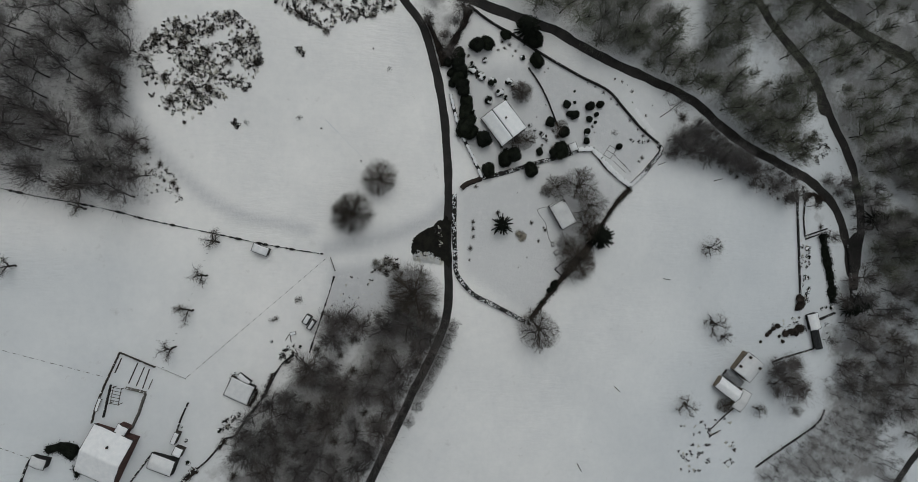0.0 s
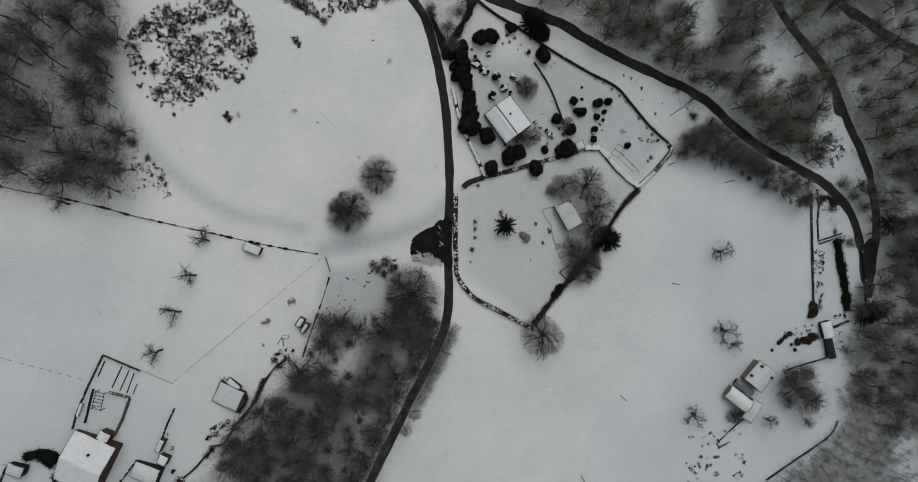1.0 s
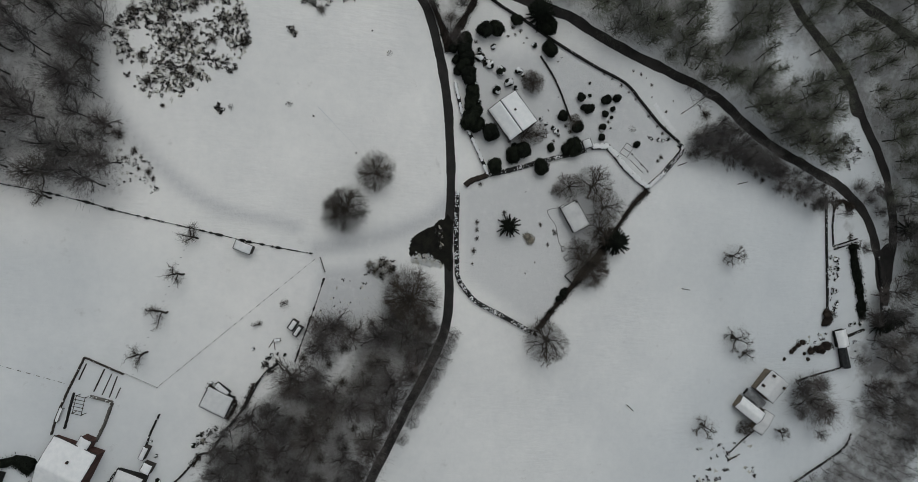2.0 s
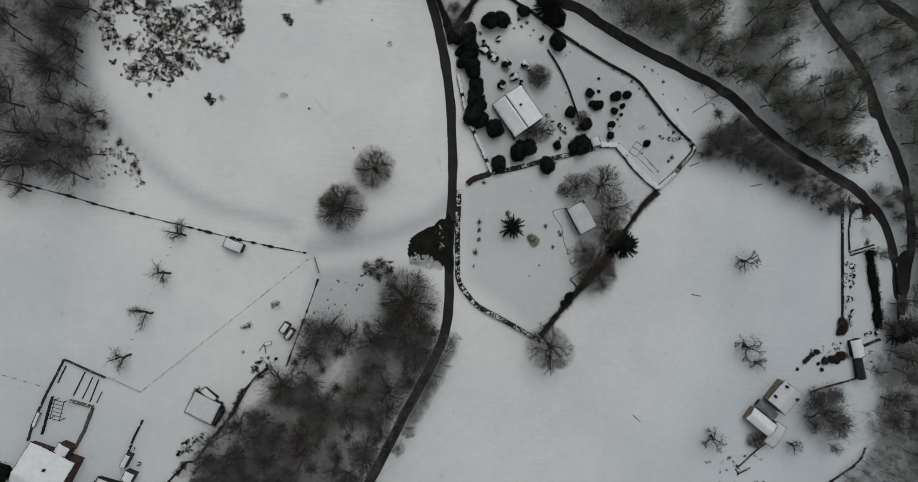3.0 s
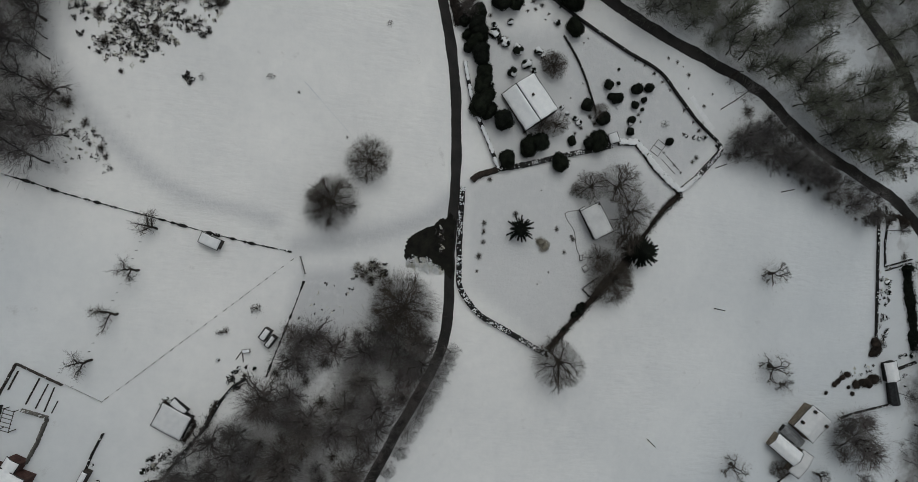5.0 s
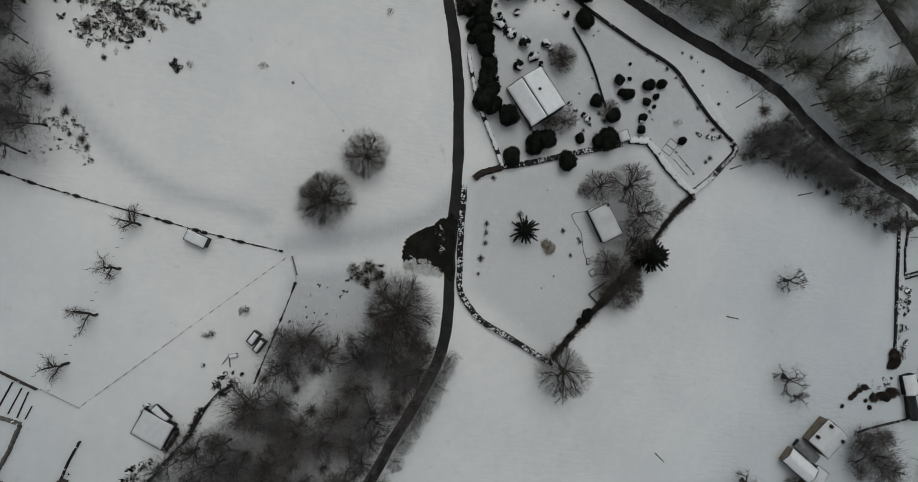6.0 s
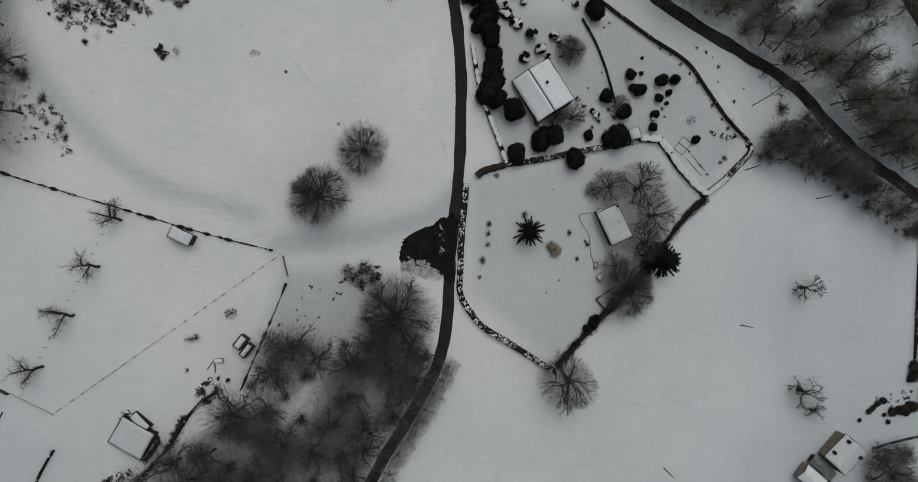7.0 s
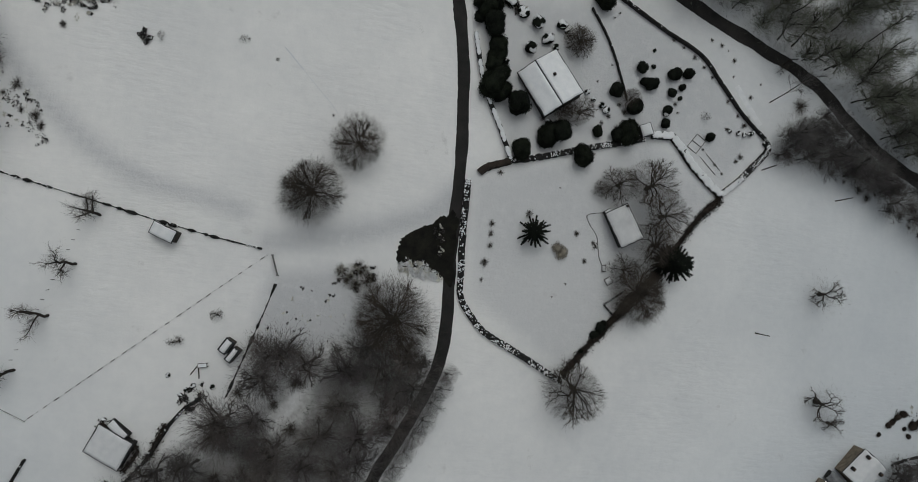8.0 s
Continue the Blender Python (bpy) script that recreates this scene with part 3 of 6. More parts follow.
APPLE = [tree_kind(41 + i, "small gnarled leafless orchard tree in the snow", limbs=4, height=5.6, spread=4.4, levels=4, twigs=3, low=0.7, turn=0.5, gnarl=0.25, bole=0.44, twig_r=0.011, flat=0.05, steep=0.8, keep=2.4, floss=1500, floss_r=0.009, loose=0.5) for i in range(2)]
YOUNG = [tree_kind(55 + i, "thin young plantation tree with pale grey twigs", limbs=6, height=(8.0, 9.0, 7.5)[i], spread=2.1, levels=2, twigs=3, low=0.4, bole=0.07, turn=0.4, lift=0.1, twig_r=0.02, flat=0.5, steep=2.0, keep=2.2, floss=520, floss_r=0.022, tall=1.5, rise=0.6, loose=0.5, bark=WOOD_TWIG, trunk_bark=WOOD_BARK) for i in range(3)]
SAPLING = [tree_kind(51, "thin leafless sapling standing in the snow", limbs=7, height=3.2, spread=2.2, levels=2, twigs=4, low=0.3, turn=0.5, bole=0.06, twig_r=0.016, floss=420, floss_r=0.011)]



def mossy(kind):
    """The same tree with greenish lichen on its twigs."""
    crown = kind[1].copy()
    crown.materials[0] = MOSS_TWIG
    return kind[0], crown, "tall bare valley tree with greenish mossy twigs"


MOSSY = [mossy(kind) for kind in TALL]
SINGLE_TREES = [
    (ROUND[0], (-22.9, 18.0), 5.7), (ROUND[1], (-30.9, 8.0), 6.6), (ROUND[1], (-13.4, -15.1), 8.5), (OPEN[0], (24.9, -27.3), 7.0),
    (ROUND[1], (37.2, -6.2), 6.6), (OPEN[1], (30.9, 17.0), 4.6),
    (OPEN[1], (27.1, 15.8), 2.2), (ROUND[1], (19.3, 45.9), 3.6), (APPLE[0], (84.7, -2.2), 5.8), (APPLE[1], (86.7, -27.8), 6.6),
    (APPLE[0], (90.8, -32.9), 4.4), (OPEN[0], (21.0, 31.2), 3.4), (OPEN[0], (17.2, 31.0), 2.6),
    (APPLE[1], (77.1, -55.4), 5.8), (APPLE[0], (105.2, -59.1), 4.4), (GNARLED[0], (113.6, -47.6), 7.2), (GNARLED[3], (118.5, -52.0), 5.4), (GNARLED[1], (116.0, -43.2), 5.0), (ROUND[0], (91.6, -57.0), 2.9),
]
for i, (kind, (x, y), r) in enumerate(SINGLE_TREES):
    plant(kind, x, y, r / 5.75, i * 77 % 360, "field trees", sz=(1.5 if kind in APPLE else 1.0) * r / 5.75)
for i, ((x, y), r) in enumerate([((37.6, 17.1), 5.8), ((41.4, 11.4), 5.6), ((40.3, 5.1), 5.2), ((33.9, -1.0), 3.8)]):
    plant(OPEN[i % 2], x, y, r / 5.75, 30 + i * 83, "cottage trees", "tall bare dark-limbed tree behind a snowy cottage", sz=(1.4 if i < 3 else 1.0) * r / 5.75)
HEDGEROW = [((79.2, 35.2), 5.0), ((72.4, 31.2), 4.2), ((85.4, 29.6), 4.6), ((91.4, 29.0), 4.8), ((98.0, 26.4), 4.4), ((74.6, 28.6), 4.0), ((69.8, 29.0), 3.6), ((75.2, 32.7), 5.4), ((78.4, 37.6), 4.8), ((83.4, 36.6), 4.6), ((87.4, 32.0), 5.0), ((110.5, 19.6), 4.6), ((117.0, 17.0), 4.4), ((114.2, 19.8), 4.2), ((77.1, 31.6), 5.6), ((82.1, 29.4), 5.2), ((88.1, 26.5), 5.0), ((94.5, 24.3), 5.4), ((101.6, 21.4), 4.6), ((108.0, 18.1), 4.8), ((113.3, 15.3), 4.2), ((91.3, 27.5), 5.0), ((81.3, 29.2), 4.4), ((87.5, 28.4), 4.6), ((92.8, 26.5), 4.6), ((98.9, 25.0), 4.6), ((85.1, 31.7), 4.6), ((94.3, 29.7), 4.6), ((104.1, 24.2), 4.4), ((95.8, 41.2), 5.2), ((101.4, 37.8), 5.2), ((91.7, 44.7), 5.0), ((103.1, 43.7), 5.2), ((76.4, 33.8), 4.6), ((98.8, 24.0), 4.8), ((72.8, 34.6), 4.4)]
for i, ((x, y), r) in enumerate(HEDGEROW):
    if i % 3:
        plant(TALL[i % 5], x, y, 0.62 + 0.05 * (i % 4), i * 67 % 360, "hedgerow trees", "bare upright tree in a roadside hedgerow", sz=0.55 + 0.04 * (i % 3))
    else:
        plant(HEDGE_TREE[i % 2], x, y, r / 5.75, i * 67 % 360, "hedgerow trees", sz=1.2 * r / 5.75)
plant(OPEN[1], *(31.9, 35.9), 0.46, 40, "field trees")
plant(YOUNG[1], 66.3, 40.8, 1.7, 15, "field trees", "tall slender leafless tree leaning over a snowy bank", sz=2.1).rotation_euler = (math.radians(-6), math.radians(9), 0)


def orchard_tree(x, y, leaders, seed, size=1.0):
    """An old pruned tree: a stout stem and a few crooked leaders, each (foot height, tip x, tip y, tip height), with sparse thin twigs."""
    rng = np.random.default_rng(seed)
    trunk, crown = Pile(), Pile()
    first = np.array(leaders[0][1:])

    def limb(p, q, r0, r1, sides, segs, wobble):
        pts = p + (q - p) * np.linspace(0, 1, segs + 1)[:, None]
        pts[1:-1] += rng.normal(0, wobble, (segs - 1, 3))
        for n, (c, d) in enumerate(zip(pts[:-1], pts[1:])):
            ra, rb = r0 + (r1 - r0) * n / segs, r0 + (r1 - r0) * (n + 1) / segs
            way = (d - c) / np.linalg.norm(d - c)
            _, v, f = tube(rng, c - way * ra * 0.3, way, float(np.linalg.norm(d - c)) + ra * 0.5, ra, rb, sides, 1, 0.0, 0.0)
            (trunk if r0 > 0.06 else crown).add(v, f)
        return pts

    for n, (foot, *tip) in enumerate(leaders):
        tip = np.array(tip)
        root = first * min(foot / first[2], 0.9) * (0.9, 0.9, 1.0) if n else np.array((0.0, 0.0, -0.4))
        r = (0.30 if n == 0 else 0.19) * size
        pts = limb(root, tip, r, 0.06, 7 if n == 0 else 5, 6 if n == 0 else 4, 0.17 * size)
        axis = (tip - root) / np.linalg.norm(tip - root)
        for t in np.linspace(0.35 if n == 0 else 0.25, 1.0, 8 if n == 0 else 6):
            p = along(pts, min(t, 0.999))
            d = rng.normal(0, 0.75, 3) + axis * 0.7 + (0, 0, 0.1)
            d /= np.linalg.norm(d)
            ln = rng.uniform(0.9, 1.9) * size
            sub = limb(p, p + d * ln, 0.055, 0.022, 3, 3, 0.12)
            for q in sub[1:]:
                m = 5
                spikes(rng, crown, np.repeat(q[None], m, 0), d * 0.5 + rng.normal(0, 0.6, (m, 3)), 1.0 * size, 0.018)
        m = 130
        base = np.array([along(pts, rng.uniform(0.3, 0.999)) for _ in range(m)])
        out = rng.normal(0, 0.7, (m, 3)) + axis * 0.3
        spikes(rng, crown, base + out * 0.4, out, 1.3 * size, 0.016)
    ob = thing("tree", x, y, g(x, y), 0, "old pruned leafless orchard tree with crooked limbs", "tree", "orchard trees")
    part("trunk", trunk.data("trunk", BARK), parent=ob)
    part("crown", crown.data("crown", TWIG), parent=ob)


orchard_tree(-67.3, -0.5, [(0, -2.0, 0.9, 7.0), (1.8, 0.5, 3.2, 4.6), (3.2, -0.1, 3.1, 6.0), (2.6, -1.2, -0.8, 5.4)], 1)
orchard_tree(-70.5, -9.6, [(0, -1.4, -0.1, 8.0), (4.2, -1.0, 1.9, 6.4), (3.0, 0.3, -1.9, 5.0)], 2)
orchard_tree(-74.3, -19.2, [(0, -2.8, 1.0, 7.0), (1.6, -0.5, -3.3, 5.4), (2.6, -2.4, 0.3, 6.2)], 3)
orchard_tree(-78.8, -29.4, [(0, -2.3, -0.7, 7.0), (3.8, -0.9, 1.8, 6.8), (1.8, -0.9, -2.8, 5.4)], 4)
orchard_tree(-99.5, 8.6, [(0, -1.8, 0.8, 6.4), (2.2, -0.8, 2.3, 5.2), (2.8, -1.2, -1.9, 5.4)], 5, 0.9)
orchard_tree(-116.0, -6.6, [(0, -2.0, -0.4, 7.0), (2.2, -0.6, 2.4, 5.6), (3.0, -1.0, -2.2, 5.8)], 6)
orchard_tree(-52.7, -22.8, [(0, 0.5, 0.9, 1.6), (0.5, -1.1, 0.2, 1.8)], 7, 0.4)
plant(APPLE[0], -46.4, -17.0, 0.36, 70, "", "low leafless twiggy bush in a snowy paddock")
for i, ((x, y), s) in enumerate([((-45.6, 35.1), 0.5), ((-20.4, 50.5), 0.5), ((-59.5, 33.3), 0.5), ((50.1, 34.9), 0.6), ((68.2, 48.6), 0.8)]):
    plant(SAPLING[0], x, y, s, i * 50, "saplings")


def scatter(poly, gap, seed, keep_off=()):
    """Points spread over a polygon, no two nearer than gap."""
    rng = np.random.default_rng(seed)
    p = np.array(poly)
    lo, hi = p.min(0), p.max(0)
    out = []
    cand = rng.uniform(lo, hi, (int(14 * np.prod(hi - lo) / gap ** 2) + 20, 2))
    cand = cand[inside(cand, poly)]
    for line, d in keep_off:
        cand = cand[far_from(cand, line) > d]
    for c in cand:
        if all((c[0] - o[0]) ** 2 + (c[1] - o[1]) ** 2 > gap * gap for o in out):
            out.append(c)
    return out


FAR_X, FAR_Y = 88.0, 66.0
FAR_TREES = {0: [], 2: [], 6: [], 9: []}


def joined(places, twig):
    """One mesh of many trees standing on the ground."""
    cos, idx, tot, mat, base = [], [], [], [], 0
    for kind, x, y, s, turn in places:
        m = np.array(pose(x, y, g(x, y), 0, 0, turn))
        for which, me in enumerate(kind[:2]):
            nv, nl, nf = len(me.vertices), len(me.loops), len(me.polygons)
            co, li, lt = np.zeros(nv * 3), np.zeros(nl, np.int32), np.zeros(nf, np.int32)
            me.vertices.foreach_get("co", co)
            me.loops.foreach_get("vertex_index", li)
            me.polygons.foreach_get("loop_total", lt)
            cos.append((co.reshape(-1, 3) * s) @ m[:3, :3].T + m[:3, 3])
            idx.append(li + base)
            tot.append(lt)
            mat.append(np.full(nf, which, np.int32))
            base += nv
    cos, idx, tot, mat = (np.concatenate(a) for a in (cos, idx, tot, mat))
    out = bpy.data.meshes.new("woodland")
    out.vertices.add(len(cos))
    out.vertices.foreach_set("co", cos.ravel().astype(np.float32))
    out.loops.add(len(idx))
    out.loops.foreach_set("vertex_index", idx.astype(np.int32))
    out.polygons.add(len(tot))
    out.polygons.foreach_set("loop_start", (np.cumsum(tot) - tot).astype(np.int32))
    out.materials.append(WOOD_BARK)
    out.materials.append(twig)
    out.polygons.foreach_set("material_index", mat)
    out.update(calc_edges=True)
    out.shade_flat()
    return out


OFF = [(dense(line, 3.0), w / 2 + 0.9) for line, w in ROADS]
rng = np.random.default_rng(77)
VISIBLE = [(-122.2, 67.0), (179.8, 97.8), (190.1, -103.6), (-126.9, -69.8)]
# single trees that stand out in the woods, and how large they are
OAKS = [(-8.4, -24.6), (-9.0, -28.6), (-14.2, -25.2), (-21.8, -25.7), (-36.8, -28.4), (-38.0, -35.7), (-25.4, -39.6), (-43.2, -36.4), (-22.2, -32.6), (-28.1, -24.1), (-37.4, -23.6), (-33.2, -23.0), (-33.9, -41.8), (-47.7, -45.0), (-28.8, -44.0), (-11.2, -32.0), (-34.0, -45.5), (-48.9, -49.5), (-53.5, -54.0), (-38.8, -53.4), (-42.1, -62.8), (-46.8, -66.2), (-36.6, -69.0), (-55.4, -66.0), (-61.0, -60.5), (-31.0, -58.1), (-23.6, -54.5), (-18.2, -38.5), (-13.2, -36.4), (-17.0, -43.2), (-20.4, -49.6), (-23.2, -56.2), (-26.2, -62.4), (-10.4, -29.6), (-30.5, -66.5), (-10.2, -22.6), (-18.0, -21.4)]
VERGE_TREES = [(-2.2, -25.8), (-3.4, -28.8), (-5.0, -32.0), (-6.4, -35.4), (-8.2, -38.6), (-9.6, -42.0), (-11.4, -45.4), (-13.0, -49.4), (-15.6, -54.6)]
HILL_TREES = [(-96.2, 50.9), (-111.1, 53.6), (-107.1, 42.8), (-107.8, 37.4), (-103.6, 31.2), (-101.1, 27.7), (-109.0, 23.8), (-108.7, 15.5), (-115.9, 44.5), (-115.7, 36.4), (-113.2, 30.6), (-99.6, 42.7), (-95.5, 36.0), (-102.2, 59.6), (-91.5, 57.0), (-94.5, 22.0)]
VALLEY_TREES = [(97.5, 36.8), (101.5, 35.2), (105.0, 33.4), (108.5, 34.8), (111.8, 31.0), (104.0, 38.6), (110.0, 38.2), (115.2, 31.2), (108.3, 52.5), (80.7, 59.9), (66.8, 55.4), (70.6, 54.6), (77.2, 52.5), (79.8, 50.6), (82.2, 51.6), (89.5, 48.7), (111.5, 75.5), (83.1, 64.0), (90.8, 52.0), (96.8, 45.9), (137.1, 48.1), (139.5, 69.2), (92.7, 43.5), (144.6, 66.8), (100.0, 41.0), (43.1, 63.7), (47.7, 66.6), (54.1, 64.3), (57.6, 65.7), (60.8, 66.7), (36.9, 68.9), (31.5, 71.3), (68.6, 64.8), (44.5, 70.3), (56.3, 71.4), (25.5, 73.5), (64.0, 70.3)]
EDGE_TREES = [(-89.5, 55.1), (-90.6, 48.8), (-89.5, 41.2), (-88.6, 33.4), (-86.8, 26.5), (-88.1, 19.3), (-92.2, 12.9), (-92.7, 45.6), (-94.3, 36.2), (-92.3, 28.6), (-96.2, 19.1), (-100.4, 14.3), (-91.0, 61.1)]
LOWER_TREES = [(144.2, -31.9), (159.7, -41.5), (164.9, -63.9), (170.9, -59.5), (145.4, -13.4), (143.6, -19.4), (154.9, -25.4)]
FIXED = OAKS + VERGE_TREES + HILL_TREES + EDGE_TREES + VALLEY_TREES + LOWER_TREES


def thicket(x, y):
    """How closely the trees stand: 0 in the gaps of a wood, 1 in its thickest parts."""
    return 0.5 + 0.3 * math.sin(x * 0.19 + 1.9 * math.sin(y * 0.13 + 0.5)) + 0.3 * math.sin(y * 0.23 + 1.6 * math.sin(x * 0.11 + 2.0))


for i, (x, y) in enumerate(OAKS):
    plant(GNARLED[i % 4], x, y, 0.8 + 0.25 * ((i * 7) % 5) / 4, i * 71 % 360, "lane wood trees")
for i, (x, y) in enumerate(VERGE_TREES):
    plant(HEDGE_TREE[i % 2], x + 0.2, y, (0.42, 0.5, 0.54, 0.56, 0.52, 0.5, 0.5, 0.45, 0.4)[i], i * 97 % 360, "verge trees", "low bare twiggy tree on the lane's verge", sz=0.55)
for i, (x, y) in enumerate(HILL_TREES):
    plant(TALL[i % 5], x, y, 1.0 + 0.25 * ((i * 3) % 4) / 3, i * 61 % 360, "hilltop wood trees")
for i, (x, y) in enumerate(EDGE_TREES):
    plant(GNARLED[i % 4] if i % 3 else TALL[i % 5], x, y, 0.75 + 0.1 * (i % 3), i * 59 % 360, "hilltop wood trees", "bare twiggy tree at a hilltop wood's edge")
for i, (x, y) in enumerate(VALLEY_TREES):
    plant(MOSSY[(i + 2) % 5], x, y, 0.85 + 0.25 * ((i * 5) % 4) / 3, i * 83 % 360, "valley wood trees")
for i, (x, y) in enumerate(LOWER_TREES):
    plant(GNARLED[i % 4] if i < 2 else TALL[i % 5], x, y, 1.25 if i < 2 else 1.0, i * 47 % 360, "lower wood trees")
WOOD_NAMES = ("hilltop wood trees", "lane wood trees", "valley wood trees", "roadside trees", "fork trees", "lower wood trees", "plantation trees", "farm trees", "road fork trees", "bend wood trees")
for k, (wood, gap) in enumerate(zip(WOODS, (5.0, 5.0, 5.4, 8.0, 4.6, 6.0, 2.9, 7.0, 3.2, 5.2))):
    for x, y in scatter(wood, gap, 100 + k, OFF):
        if not inside([(x, y)], VISIBLE)[0] or any(inside([(x, y)], glade)[0] for glade in [CLEARING] + GLADES):
            continue
        if min((x - a) ** 2 + (y - b) ** 2 for a, b in FIXED) < 10 or thicket(x, y) < (0.0, 0.2, 0.03, 0, 0, 0.15, 0.1, 0, 0, 0.05)[k]:
            continue
        s = rng.uniform(0.6, 1.2) * (0.95, 0.85, 0.95, 0.6, 0.6, 0.9, 1.0, 0.8, 0.6, 1.0)[k]
        kind, turn = YOUNG[rng.integers(3)] if k == 6 else (MOSSY if k == 2 else TALL)[rng.integers(5)] if k in (0, 2, 3, 8, 9) or rng.uniform() < 0.3 else GNARLED[rng.integers(4)], rng.uniform(0, 360)
        if k in (6, 9) or k in (0, 2) and (abs(x) > FAR_X or y > FAR_Y):
            FAR_TREES[k].append((kind, x, y, s, turn))
        else:
            plant(kind, x, y, s, turn, WOOD_NAMES[k])
for k, label in ((0, "far part of a bare grey-brown hilltop wood"), (2, "far part of a bare grey-brown valley wood"), (6, "young plantation of thin bare trees in snow"), (9, "dark bare wood inside a road's bend")):
    tagged(new("woodland", joined(FAR_TREES[k], MOSS_TWIG if k == 2 else WOOD_TWIG)), label, "wood", kind="stuff")


# ---- shrubs ----
def shrub_mesh(seed, mat, leaves=900, squash=0.85, lumps=6, leaf=0.11, rag=1.1):
    """A rounded evergreen: lumpy core under many small leaf blades; unit radius."""
    rng = np.random.default_rng(seed)
    bm = bmesh.new()
    bmesh.ops.create_icosphere(bm, subdivisions=3, radius=1.0)
    dirs = rng.normal(0, 1, (lumps, 3))
    dirs /= np.linalg.norm(dirs, axis=1)[:, None]
    verts = np.array([v.co[:] for v in bm.verts])
    faces = [[v.index for v in f.verts] for f in bm.faces]
    bm.free()

    def radius(n):
        return 0.62 + 0.36 * np.max(np.clip(n @ dirs.T, 0, 1) ** 3, axis=1) + 0.05 * np.sin(n @ (9, 5, 7)) * np.sin(n @ (-6, 11, 4))

    pile = Pile()
    core = verts * radius(verts)[:, None]
    core[:, 2] = core[:, 2] * squash + squash * 0.75
    core[:, 2] = np.maximum(core[:, 2], -0.15)
    pile.add(core, faces)
    n = rng.normal(0, 1, (leaves, 3))
    n[:, 2] = np.abs(n[:, 2]) * 0.9 - 0.25
    n /= np.linalg.norm(n, axis=1)[:, None]
    r = radius(n) * rng.uniform(0.94, rag, leaves)
    for d, q in zip(n, r):
        c = d * q
        c = np.array([c[0], c[1], max(c[2] * squash + squash * 0.75, 0.02)])
        a, b = rng.normal(0, 1, 3), d + rng.normal(0, 0.6, 3)
        a = a / np.linalg.norm(a) * leaf * rng.uniform(0.6, 1.2)
        b = b / np.linalg.norm(b) * leaf * 1.6 * rng.uniform(0.6, 1.2)
        pile.add(np.array([c - a * 0.5, c + a * 0.5, c + b]), [(0, 1, 2)])
    return pile.data("shrub", mat)


def cap_mesh(seed):
    """A lump of snow lying on a shrub of unit radius."""
    bm = bmesh.new()
    bmesh.ops.create_icosphere(bm, subdivisions=3, radius=1.0)
    rng = np.random.default_rng(seed)
    ph = rng.uniform(0, 6, 4)
    for v in bm.verts:
        a = math.atan2(v.co.y, v.co.x)
        r = 0.76 * (1 + 0.26 * math.sin(2 * a + ph[0]) + 0.14 * math.sin(3 * a + ph[1]) + 0.08 * math.sin(7 * a + ph[2]))
        v.co = Vector((v.co.x * r, v.co.y * r, 1.42 + 0.16 * v.co.z - 0.25 * (v.co.x ** 2 + v.co.y ** 2) * r))
    me = bpy.data.meshes.new("snow_cap")
    bm.to_mesh(me)
    bm.free()
    me.materials.append(SNOW)
    me.polygons.foreach_set("use_smooth", np.ones(len(me.polygons), bool))
    return me


GREEN = [shrub_mesh(60 + i, EVERGREEN, leaves=1500, lumps=9, leaf=0.075, rag=1.06) for i in range(3)]
DARK = [shrub_mesh(70 + i, YEW, squash=1.0, lumps=8, leaf=0.08, rag=1.08) for i in range(3)]


def twiggy_mesh(seed, count):
    """A leafless shrub of unit radius: thin stems out of one root."""
    rng = np.random.default_rng(seed)
    pile = Pile()
    d = rng.normal(0, 1, (count, 3))
    d[:, 2] = np.abs(d[:, 2]) * 0.8 + 0.15
    d /= np.linalg.norm(d, axis=1)[:, None]
    spikes(rng, pile, d * rng.uniform(0, 0.35, (count, 1)) * (1, 1, 0.5), d, 0.85, 0.012)
    b = d * rng.uniform(0.3, 0.8, (count, 1))
    spikes(rng, pile, b, d + rng.normal(0, 0.5, (count, 3)), 0.4, 0.009)
    return pile.data("shrub", TWIG)


DRY = [twiggy_mesh(80 + i, 200) for i in range(3)]
CAPS = [cap_mesh(i) for i in range(3)]


def shrub(x, y, r, i, meshes, label, group, capped=False, tall=1.0):
    ob = tagged(new("shrub", meshes[i % len(meshes)]), label, "shrub", group)
    ob.matrix_basis = pose(x, y, g(x, y), 0, 0, i * 63 % 360) @ Matrix.Diagonal((r * (1.0 + 0.12 * math.sin(i * 2.1)), r * (1.0 - 0.12 * math.sin(i * 2.1)), r * tall, 1))
    if capped:
        part("snow_cap", CAPS[i % 3], parent=ob, label="cap of fresh snow")
    return ob


